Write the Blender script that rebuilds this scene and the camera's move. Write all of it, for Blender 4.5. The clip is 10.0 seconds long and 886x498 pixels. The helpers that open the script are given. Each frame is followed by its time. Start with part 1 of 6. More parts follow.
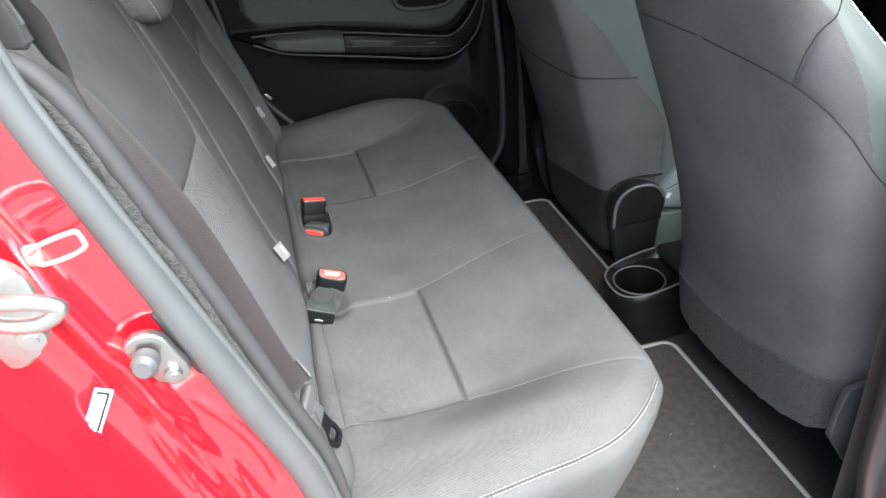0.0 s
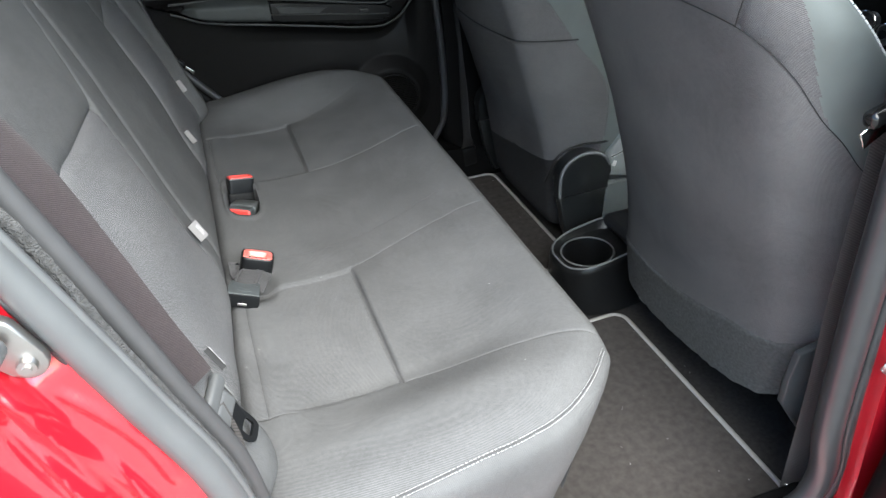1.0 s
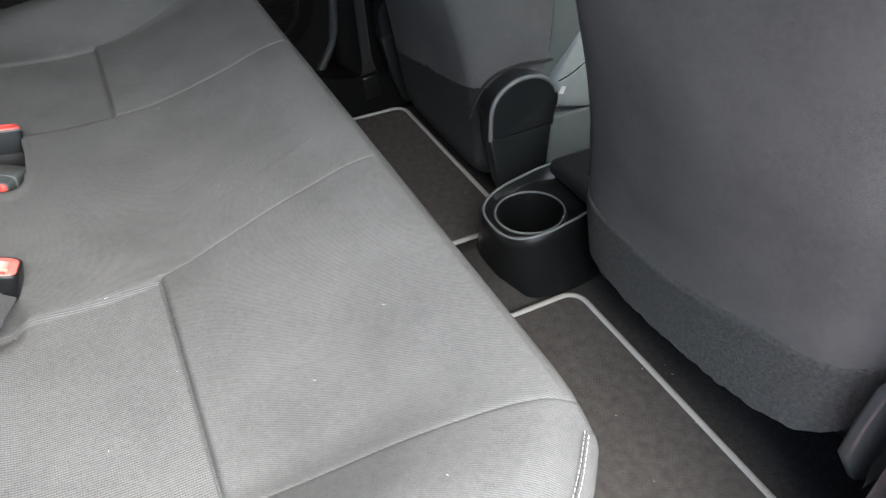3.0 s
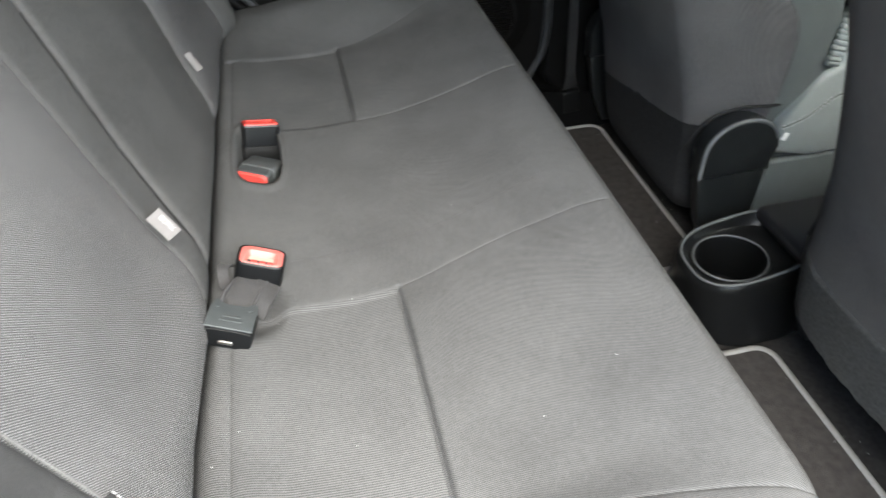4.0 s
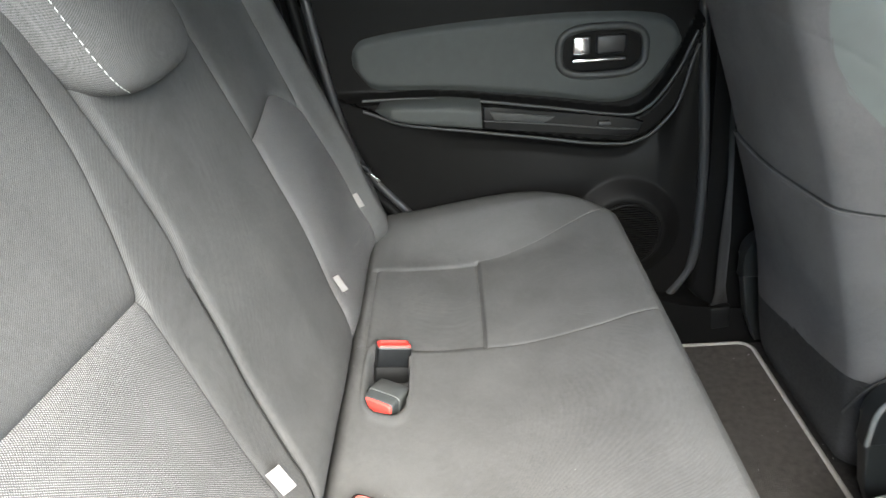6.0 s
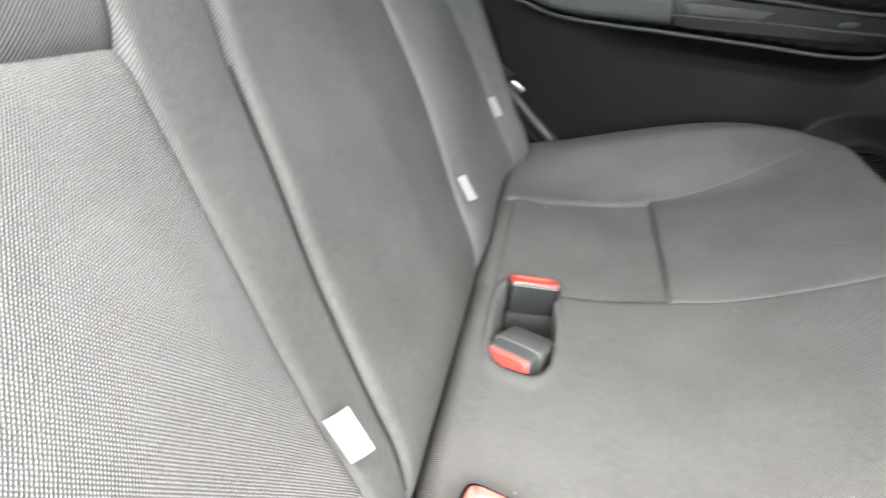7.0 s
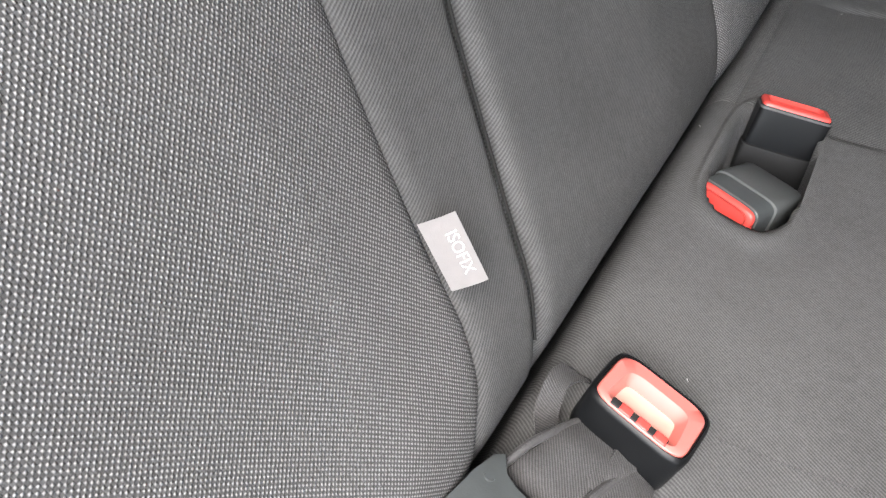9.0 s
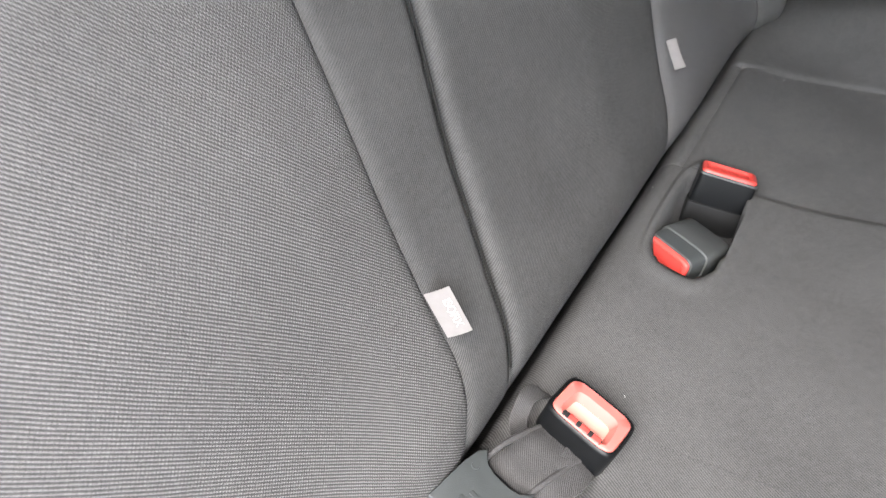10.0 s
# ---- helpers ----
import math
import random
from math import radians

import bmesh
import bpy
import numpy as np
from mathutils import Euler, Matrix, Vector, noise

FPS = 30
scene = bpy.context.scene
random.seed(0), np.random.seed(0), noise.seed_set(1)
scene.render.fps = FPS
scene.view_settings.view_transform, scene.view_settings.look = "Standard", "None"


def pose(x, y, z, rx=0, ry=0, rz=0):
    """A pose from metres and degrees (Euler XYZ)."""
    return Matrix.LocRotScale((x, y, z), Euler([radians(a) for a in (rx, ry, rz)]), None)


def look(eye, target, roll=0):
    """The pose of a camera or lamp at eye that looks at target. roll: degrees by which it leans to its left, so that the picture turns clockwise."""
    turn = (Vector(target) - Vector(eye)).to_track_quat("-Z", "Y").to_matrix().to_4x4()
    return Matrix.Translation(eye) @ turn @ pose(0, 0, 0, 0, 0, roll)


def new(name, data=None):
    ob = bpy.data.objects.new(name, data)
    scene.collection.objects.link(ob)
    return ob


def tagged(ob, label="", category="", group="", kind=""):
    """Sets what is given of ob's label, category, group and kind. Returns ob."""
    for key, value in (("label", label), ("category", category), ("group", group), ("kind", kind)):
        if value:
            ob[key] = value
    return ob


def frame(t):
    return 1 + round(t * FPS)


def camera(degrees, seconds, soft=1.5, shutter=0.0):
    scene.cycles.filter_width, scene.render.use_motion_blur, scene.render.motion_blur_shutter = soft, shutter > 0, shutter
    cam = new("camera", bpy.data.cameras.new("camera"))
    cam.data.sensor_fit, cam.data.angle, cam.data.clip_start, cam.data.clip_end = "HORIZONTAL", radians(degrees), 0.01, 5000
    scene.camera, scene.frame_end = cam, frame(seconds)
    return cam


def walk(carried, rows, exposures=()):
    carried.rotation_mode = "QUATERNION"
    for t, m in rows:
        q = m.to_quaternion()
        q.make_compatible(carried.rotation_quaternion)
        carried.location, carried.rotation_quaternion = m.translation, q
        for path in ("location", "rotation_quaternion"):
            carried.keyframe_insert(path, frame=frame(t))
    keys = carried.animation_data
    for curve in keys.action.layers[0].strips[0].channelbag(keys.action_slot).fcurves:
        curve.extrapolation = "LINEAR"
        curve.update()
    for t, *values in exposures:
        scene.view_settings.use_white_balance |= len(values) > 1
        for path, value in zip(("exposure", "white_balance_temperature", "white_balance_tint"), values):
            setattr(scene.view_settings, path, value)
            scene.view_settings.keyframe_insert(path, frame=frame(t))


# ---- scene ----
cam = camera(65.4, 10.0, soft=1.4, shutter=0.28)
PATH = [
    (0, (0.047, -1.151, 1.363), (0.471, 0.465, 0.264), -3.1),
    (0.5, (0.078, -1.12, 1.321), (0.549, 0.464, 0.194), -3.2),
    (1, (0.096, -1.112, 1.303), (0.627, 0.443, 0.163), -2.8),
    (1.5, (0.118, -1.095, 1.305), (0.7, 0.424, 0.14), -2.7),
    (2, (0.185, -1.009, 1.247), (0.79, 0.486, 0.064), -2.8),
    (2.2, (0.21, -0.965, 1.202), (0.852, 0.511, 0.016), -2.5),
    (3.3, (0.29, -0.735, 1.092), (0.954, 0.609, -0.232), -0.8),
    (3.5, (0.258, -0.733, 1.122), (0.903, 0.623, -0.2), -0.3),
    (4, (0.19, -0.725, 1.16), (0.494, 0.748, -0.158), -2.1),
    (4.5, (0.195, -0.726, 1.162), (0.265, 0.786, -0.145), -3.1),
    (5, (0.197, -0.723, 1.214), (0.183, 0.792, -0.092), -3.2),
    (5.5, (0.214, -0.686, 1.272), (0.195, 0.984, 0.171), -3.0),
    (5.7, (0.239, -0.678, 1.299), (0.19, 1.039, 0.276), -4.2),
    (6.8, (0.149, -0.466, 1.043), (0.024, 1.296, 0.105), -2.1),
    (7, (0.149, -0.434, 1.012), (-0.211, 1.303, 0.086), -3.5),
    (7.5, (0.179, -0.369, 0.943), (-0.574, 1.144, -0.127), -4.6),
    (8, (0.159, -0.344, 0.917), (-0.653, 0.991, -0.332), -5.1),
    (8.5, (0.147, -0.329, 0.915), (-0.706, 0.937, -0.377), -5.7),
    (9, (0.146, -0.326, 0.922), (-0.73, 0.912, -0.381), -6.1),
    (9.5, (0.159, -0.332, 0.94), (-0.733, 0.895, -0.364), -6.5),
    (10, (0.197, -0.38, 1.028), (-0.706, 0.847, -0.268), -7.1),
]
walk(cam, [(t, look(eye, target, roll)) for t, eye, target, roll in PATH],
     [(0, 2.28, 6600, 5), (1.5, 2.12, 6600, 5), (2.2, 2.25, 6700, 5), (3.5, 2.36, 6850, 8), (4.0, 2.31, 6950, 6), (4.5, 2.26, 6950, 7), (5.0, 2.32, 7050, 6), (5.5, 2.8, 7150, 6), (5.7, 3.1, 7200, 6), (7.0, 3.38, 7100, 7),
      (7.5, 2.80, 7020, 10), (8.0, 2.47, 6950, 11), (8.5, 2.37, 6900, 11), (9.0, 2.34, 6900, 11), (9.5, 2.34, 6900, 11), (10.0, 2.49, 6920, 11)])

# world and light: bright overcast daylight
world = bpy.data.worlds.new("world")
scene.world = world
world.use_nodes = True
wn = world.node_tree
sky = wn.nodes.new("ShaderNodeTexSky")
sky.sky_type = 'NISHITA'
sky.sun_disc = False
sky.sun_elevation, sky.sun_rotation = radians(56), radians(164)
sky.dust_density = 1.0
wn.links.new(sky.outputs[0], wn.nodes["Background"].inputs[0])
wn.nodes["Background"].inputs[1].default_value = 0.16
sun = new("sun", bpy.data.lights.new("sun", 'SUN'))
sun.data.energy, sun.data.angle, sun.data.color = 3.5, radians(78), (1.0, 0.975, 0.94)
sun.matrix_world = look((1.5, -5.0, 8.5), (0.1, 0, 0.8))


# ---------------------------------------------------------------- materials
def mat_new(name):
    m = bpy.data.materials.new(name)
    m.use_nodes = True
    return m, m.node_tree.nodes, m.node_tree.links, m.node_tree.nodes["Principled BSDF"]


def math_node(ns, ls, op, a, b=None):
    n = ns.new("ShaderNodeMath")
    n.operation = op
    for i, v in enumerate((a, b)):
        if v is None:
            continue
        if isinstance(v, (int, float)):
            n.inputs[i].default_value = v
        else:
            ls.new(v, n.inputs[i])
    return n.outputs[0]


def plain(name, color, rough=0.5, metal=0.0, spec=0.5, scale=60.0, vary=0.25, bump=0.1, bump_scale=800.0, coat=0.0, dist=0.0004):
    """Solid material with two scales of tone variation and a fine relief."""
    m, ns, ls, p = mat_new(name)
    tc = ns.new("ShaderNodeTexCoord")
    n1 = ns.new("ShaderNodeTexNoise")
    n1.inputs["Scale"].default_value = scale
    n1.inputs["Detail"].default_value = 5
    ls.new(tc.outputs["Object"], n1.inputs["Vector"])
    ramp = ns.new("ShaderNodeMapRange")
    ramp.inputs["To Min"].default_value, ramp.inputs["To Max"].default_value = 1 - vary, 1 + vary
    ls.new(n1.outputs[0], ramp.inputs["Value"])
    mul = ns.new("ShaderNodeVectorMath")
    mul.operation = 'SCALE'
    mul.inputs[0].default_value = color
    ls.new(ramp.outputs[0], mul.inputs["Scale"])
    ls.new(mul.outputs[0], p.inputs["Base Color"])
    p.inputs["Roughness"].default_value = rough
    p.inputs["Metallic"].default_value = metal
    p.inputs["Specular IOR Level"].default_value = spec
    p.inputs["Coat Weight"].default_value = coat
    p.inputs["Coat Roughness"].default_value = 0.03
    p.inputs["Coat IOR"].default_value = 1.8
    if bump:
        n2 = ns.new("ShaderNodeTexNoise")
        n2.inputs["Scale"].default_value = bump_scale
        n2.inputs["Detail"].default_value = 3
        ls.new(tc.outputs["Object"], n2.inputs["Vector"])
        b = ns.new("ShaderNodeBump")
        b.inputs["Strength"].default_value = bump
        b.inputs["Distance"].default_value = dist
        ls.new(n2.outputs[0], b.inputs["Height"])
        ls.new(b.outputs[0], p.inputs["Normal"])
    return m


def woven(name, dark, light, pitch_u, pitch_v, kind, rough=0.9, relief=0.6, spec=0.06, sheen=0.0, wear=0.15):
    """Cloth: the weave runs on the UV map, which is in metres. kind: 'dots', 'twill', 'rib'."""
    m, ns, ls, p = mat_new(name)
    uv = ns.new("ShaderNodeUVMap")
    sep = ns.new("ShaderNodeSeparateXYZ")
    ls.new(uv.outputs[0], sep.inputs[0])
    ku, kv = 2 * math.pi / pitch_u, 2 * math.pi / pitch_v
    drift = ns.new("ShaderNodeTexNoise")
    drift.inputs["Scale"].default_value, drift.inputs["Detail"].default_value = 45, 2
    ls.new(uv.outputs[0], drift.inputs["Vector"])
    slip = math_node(ns, ls, 'MULTIPLY', math_node(ns, ls, 'SUBTRACT', drift.outputs[0], 0.5), 2.5 if kind == 'dots' else 0.9)
    u = math_node(ns, ls, 'MULTIPLY', sep.outputs[0], ku)
    v = math_node(ns, ls, 'ADD', math_node(ns, ls, 'MULTIPLY', sep.outputs[1], kv), slip)
    yarn = ns.new("ShaderNodeTexNoise")
    yarn.inputs["Scale"].default_value, yarn.inputs["Detail"].default_value = 280, 1
    ls.new(uv.outputs[0], yarn.inputs["Vector"])
    wob = math_node(ns, ls, 'MULTIPLY', math_node(ns, ls, 'SUBTRACT', yarn.outputs[0], 0.5), 0.9 if kind == 'dots' else 1.3)
    v = math_node(ns, ls, 'ADD', v, wob)
    u = math_node(ns, ls, 'SUBTRACT', u, wob)
    if kind == 'dots':
        row = math_node(ns, ls, 'SINE', v)
        sgn = math_node(ns, ls, 'MULTIPLY', math_node(ns, ls, 'SIGN', row), math.pi / 2)
        col = math_node(ns, ls, 'SINE', math_node(ns, ls, 'ADD', u, sgn))
        h = math_node(ns, ls, 'MULTIPLY', math_node(ns, ls, 'ABSOLUTE', row), math_node(ns, ls, 'MAXIMUM', col, 0.0))
        h = math_node(ns, ls, 'POWER', h, 0.8)
    elif kind == 'twill':
        d = math_node(ns, ls, 'SINE', math_node(ns, ls, 'SUBTRACT', math_node(ns, ls, 'MULTIPLY', v, 0.84), math_node(ns, ls, 'MULTIPLY', u, 0.54)))
        c = math_node(ns, ls, 'SINE', math_node(ns, ls, 'MULTIPLY', math_node(ns, ls, 'ADD', math_node(ns, ls, 'MULTIPLY', u, 0.84), math_node(ns, ls, 'MULTIPLY', v, 0.30)), 1.75))
        h = math_node(ns, ls, 'ADD', math_node(ns, ls, 'MULTIPLY', d, 0.38), math_node(ns, ls, 'MULTIPLY', c, 0.07))
        h = math_node(ns, ls, 'ADD', h, 0.45)
    else:
        d = math_node(ns, ls, 'SINE', v)
        c = math_node(ns, ls, 'SINE', u)
        h = math_node(ns, ls, 'ADD', math_node(ns, ls, 'MULTIPLY', d, 0.34), math_node(ns, ls, 'MULTIPLY', c, 0.08))
        h = math_node(ns, ls, 'ADD', h, 0.5)
    tc = ns.new("ShaderNodeTexCoord")
    fuzz = ns.new("ShaderNodeTexNoise")
    fuzz.inputs["Scale"].default_value, fuzz.inputs["Detail"].default_value = 900, 3
    ls.new(tc.outputs["Object"], fuzz.inputs["Vector"])
    big = ns.new("ShaderNodeTexNoise")
    big.inputs["Scale"].default_value, big.inputs["Detail"].default_value = 9, 6
    ls.new(tc.outputs["Object"], big.inputs["Vector"])
    hh = math_node(ns, ls, 'ADD', h, math_node(ns, ls, 'MULTIPLY', math_node(ns, ls, 'SUBTRACT', fuzz.outputs[0], 0.5), 0.7))
    mix = ns.new("ShaderNodeMix")
    mix.data_type = 'RGBA'
    mix.clamp_factor = True
    mix.inputs["A"].default_value, mix.inputs["B"].default_value = (*dark, 1), (*light, 1)
    ls.new(hh, mix.inputs["Factor"])
    tone = ns.new("ShaderNodeMapRange")
    tone.inputs["From Min"].default_value, tone.inputs["From Max"].default_value = 0.36, 0.64
    tone.inputs["To Min"].default_value, tone.inputs["To Max"].default_value = 1 - wear, 1 + wear
    mid = ns.new("ShaderNodeTexNoise")
    mid.inputs["Scale"].default_value, mid.inputs["Detail"].default_value, mid.inputs["Roughness"].default_value = 170, 4, 0.7
    ls.new(tc.outputs["Object"], mid.inputs["Vector"])
    both = math_node(ns, ls, 'ADD', math_node(ns, ls, 'MULTIPLY', big.outputs[0], 0.6), math_node(ns, ls, 'MULTIPLY', mid.outputs[0], 0.4))
    ls.new(both, tone.inputs["Value"])
    sc = ns.new("ShaderNodeVectorMath")
    sc.operation = 'SCALE'
    ls.new(mix.outputs["Result"], sc.inputs[0])
    ls.new(tone.outputs[0], sc.inputs["Scale"])
    ls.new(sc.outputs[0], p.inputs["Base Color"])
    b = ns.new("ShaderNodeBump")
    b.inputs["Strength"].default_value, b.inputs["Distance"].default_value = relief, 0.0005
    ls.new(hh, b.inputs["Height"])
    ls.new(b.outputs[0], p.inputs["Normal"])
    p.inputs["Roughness"].default_value = rough
    p.inputs["Specular IOR Level"].default_value = spec
    p.inputs["Sheen Weight"].default_value = sheen
    p.inputs["Sheen Roughness"].default_value = 0.5
    return m


M_TWILL = woven("twill_cloth", (0.063, 0.0633, 0.0636), (0.143, 0.1434, 0.144), 0.0016, 0.0016, 'twill', relief=0.32)
M_INSERT = woven("insert_cloth", (0.089, 0.089, 0.090), (0.385, 0.385, 0.386), 0.0021, 0.0025, 'dots', relief=0.9, wear=0.1)
M_SEATINS = woven("seat_insert_cloth", (0.055, 0.0554, 0.0558), (0.160, 0.1605, 0.1615), 0.0019, 0.0023, 'rib', relief=0.5)
M_RIB = woven("rib_cloth", (0.045, 0.045, 0.046), (0.17, 0.17, 0.17), 0.0016, 0.0022, 'rib')
M_FRONT = woven("front_seat_cloth", (0.064, 0.0616, 0.0616), (0.172, 0.1655, 0.1655), 0.0016, 0.0016, 'twill', relief=0.35)
M_BELT = woven("belt_webbing", (0.020, 0.0155, 0.016), (0.058, 0.045, 0.046), 0.0015, 0.0015, 'twill', rough=0.6, spec=0.3, sheen=0.1)
M_BELTB = woven("black_webbing", (0.022, 0.0198, 0.0185), (0.066, 0.059, 0.055), 0.003, 0.003, 'twill', rough=0.6, spec=0.4, sheen=0.1)
M_BELTD = woven("dark_webbing", (0.009, 0.0088, 0.0088), (0.024, 0.023, 0.023), 0.003, 0.003, 'twill', rough=0.6, spec=0.3, sheen=0.1)
M_WEB = woven("buckle_webbing", (0.022, 0.022, 0.023), (0.090, 0.088, 0.089), 0.0012, 0.0012, 'twill', rough=0.6, spec=0.4, sheen=0.1)
# lighter copy of the grey leatherette where windscreen light falls
M_LITLEA = plain("lit_leatherette", (0.27, 0.295, 0.285), 0.48, scale=30, vary=0.12, bump=0.35, bump_scale=900)
M_LEATHER = plain("grey_leatherette", (0.102, 0.114, 0.110), 0.5, scale=30, vary=0.12, bump=0.35, bump_scale=900)
M_PLASTIC = plain("black_plastic", (0.016, 0.016, 0.017), 0.42, vary=0.15, bump=0.25, bump_scale=1400)
M_SATIN = plain("satin_black_plastic", (0.0060, 0.0063, 0.0066), 0.32, spec=0.32, vary=0.15, bump=0.15, bump_scale=1400)
M_SOFT = plain("soft_door_plastic", (0.0065, 0.0063, 0.0062), 0.42, spec=0.07, vary=0.15, bump=0.4, bump_scale=1100)
M_INSERTDOOR = plain("door_insert_vinyl", (0.046, 0.050, 0.0485), 0.55, spec=0.2, vary=0.12, bump=0.4, bump_scale=1300)
M_GLOSS = plain("gloss_black", (0.008, 0.008, 0.008), 0.12, vary=0.1, bump=0.0)
M_BUCKLE = plain("buckle_plastic", (0.0058, 0.0064, 0.0072), 0.38, spec=0.28, vary=0.2, bump=0.15, bump_scale=1500)
# black buckle plastic greyed in colour for the sky it reflects
M_BUCKLESKY = plain("sky_lit_buckle_plastic", (0.068, 0.076, 0.078), 0.48, spec=0.4, vary=0.25, bump=0.25, bump_scale=1200)
# same for the sleeve: sky reflection put in as paler grey
M_SLEEVESKY = plain("sky_lit_sleeve_plastic", (0.085, 0.092, 0.092), 0.5, spec=0.3, vary=0.2, bump=0.25, bump_scale=1000)
M_HINGE = plain("hinge_cover_plastic", (0.012, 0.0135, 0.014), 0.30, spec=0.7, vary=0.12, bump=0.15, bump_scale=1300)
M_SLEEVE = plain("dull_sleeve_plastic", (0.014, 0.0145, 0.015), 0.55, spec=0.3, vary=0.2, bump=0.25, bump_scale=1000)
# red button recess, its overexposed glare painted in as pale pink
M_PALE = plain("overexposed_button_recess", (0.66, 0.42, 0.345), 0.35, vary=0.06, bump=0.0)
M_REDBTN = plain("red_button", (0.80, 0.085, 0.072), 0.3, vary=0.08, bump=0.0)
# red button with the sky's reflection mixed in as salmon
M_BTNGLARE = plain("sky_lit_button_face", (0.72, 0.185, 0.16), 0.32, vary=0.06, bump=0.0)
M_DOORRIM = plain("door_ledge_plastic", (0.034, 0.0355, 0.035), 0.5, spec=0.35, vary=0.12, bump=0.2, bump_scale=1200)
M_RUBBER = plain("rubber_seal", (0.082, 0.085, 0.086), 0.45, spec=0.6, scale=25, vary=0.2, bump=0.2, bump_scale=700)
M_RUBBERB = plain("black_rubber_seal", (0.032, 0.033, 0.035), 0.34, spec=0.55, scale=25, vary=0.2, bump=0.2, bump_scale=700)
M_PAINT = plain("red_paint", (0.42, 0.006, 0.016), 0.35, scale=4, vary=0.05, bump=0.0, coat=1.0)
M_CARPET = plain("carpet", (0.044, 0.0415, 0.0395), 0.95, spec=0.1, scale=120, vary=0.5, bump=1.0, bump_scale=520, dist=0.003)
M_MAT = plain("mat_carpet", (0.070, 0.064, 0.060), 0.95, spec=0.1, scale=70, vary=0.45, bump=1.0, bump_scale=700, dist=0.002)
M_BIND = plain("mat_binding", (0.33, 0.32, 0.30), 0.8, scale=300, vary=0.25, bump=0.8, bump_scale=900, dist=0.001)
M_FLAP = plain("fuzzy_felt", (0.086, 0.086, 0.085), 0.95, spec=0.1, scale=200, vary=0.6, bump=1.0, bump_scale=650, dist=0.003)
M_FELTD = plain("dark_felt", (0.040, 0.040, 0.041), 0.95, spec=0.1, scale=200, vary=0.5, bump=1.0, bump_scale=650, dist=0.002)
M_GREYPL = plain("grey_plastic", (0.050, 0.054, 0.056), 0.34, vary=0.12, bump=0.2, bump_scale=1300)
# pale edge colour: painted sky highlight, with some wear on the cup rims
M_EDGESHEEN = plain("edge_sheen_and_wear", (0.13, 0.135, 0.135), 0.5, vary=0.2, bump=0.15, bump_scale=1300)
M_ZINC = plain("zinc_plated_steel", (0.50, 0.49, 0.47), 0.32, metal=0.9, scale=60, vary=0.12, bump=0.3, bump_scale=260)
M_CLIP = plain("pink_clip_plastic", (0.62, 0.27, 0.24), 0.4, vary=0.1, bump=0.0)
M_CHROME = plain("bright_metal", (0.75, 0.75, 0.74), 0.18, metal=1.0, scale=40, vary=0.08, bump=0.1, bump_scale=300)
M_STEEL = plain("dull_steel", (0.45, 0.44, 0.42), 0.38, metal=1.0, scale=40, vary=0.15, bump=0.2, bump_scale=300)
M_WELT = plain("pale_weave_edge", (0.19, 0.19, 0.185), 0.8, scale=700, vary=0.9, bump=0.8, bump_scale=1500)
M_TAG = plain("tag_cloth", (0.225, 0.214, 0.214), 0.8, scale=200, vary=0.1, bump=0.4, bump_scale=1800)
M_TAGDARK = plain("dark_tag_cloth", (0.030, 0.030, 0.030), 0.8, scale=200, vary=0.2, bump=0.4, bump_scale=1800)
M_TAGINK = plain("tag_letters", (0.55, 0.55, 0.55), 0.7, bump=0.0)
M_THREAD = plain("white_thread", (0.56, 0.57, 0.56), 0.7, scale=400, vary=0.2, bump=0.0)
# real dark seams, and strips that paint the shade of gaps
M_SEAMSHADE = plain("dark_seam_and_gap_shade", (0.012, 0.012, 0.012), 0.8, bump=0.0)
M_HEADLINER = plain("headliner_cloth", (0.20, 0.195, 0.19), 0.9, scale=80, vary=0.1, bump=0.5, bump_scale=900)
M_DARKTRIM = plain("dark_trim", (0.0055, 0.0055, 0.0056), 0.45, spec=0.09, vary=0.15, bump=0.3, bump_scale=1000)
M_SIDETRIM = plain("grey_side_trim", (0.050, 0.050, 0.051), 0.55, spec=0.4, vary=0.15, bump=0.3, bump_scale=1000)
M_STICKER = plain("sticker_paper", (0.8, 0.8, 0.78), 0.4, bump=0.0)
M_INK = plain("sticker_ink", (0.02, 0.02, 0.02), 0.6, bump=0.0)
# unseen ground, its tone chosen pale to throw light into the car
M_BOUNCE = plain("bounce_ground", (0.20, 0.196, 0.186), 0.9, scale=8, vary=0.25, bump=1.0, bump_scale=120, dist=0.01)
M_LINT = plain("lint", (0.5, 0.5, 0.5), 0.9, bump=0.0)
# dark glass for unseen windows, tinted to hold back daylight
gm, gn, gl, gp = mat_new("dimmed_glass")
gp.inputs["Transmission Weight"].default_value, gp.inputs["Roughness"].default_value, gp.inputs["IOR"].default_value = 1.0, 0.0, 1.45
gp.inputs["Base Color"].default_value = (0.20, 0.22, 0.22, 1)
M_DIMGLASS = gm
gm, gn, gl, gp = mat_new("clear_glass")
gp.inputs["Transmission Weight"].default_value, gp.inputs["Roughness"].default_value, gp.inputs["IOR"].default_value = 1.0, 0.0, 1.45
gp.inputs["Base Color"].default_value = (0.70, 0.74, 0.73, 1)
M_CLEAR = gm


# ---------------------------------------------------------------- mesh helpers
def thing(name, label, category, at=(0, 0, 0), group="", kind=""):
    ob = new(name)
    ob.location = at
    return tagged(ob, label, category, group, kind)


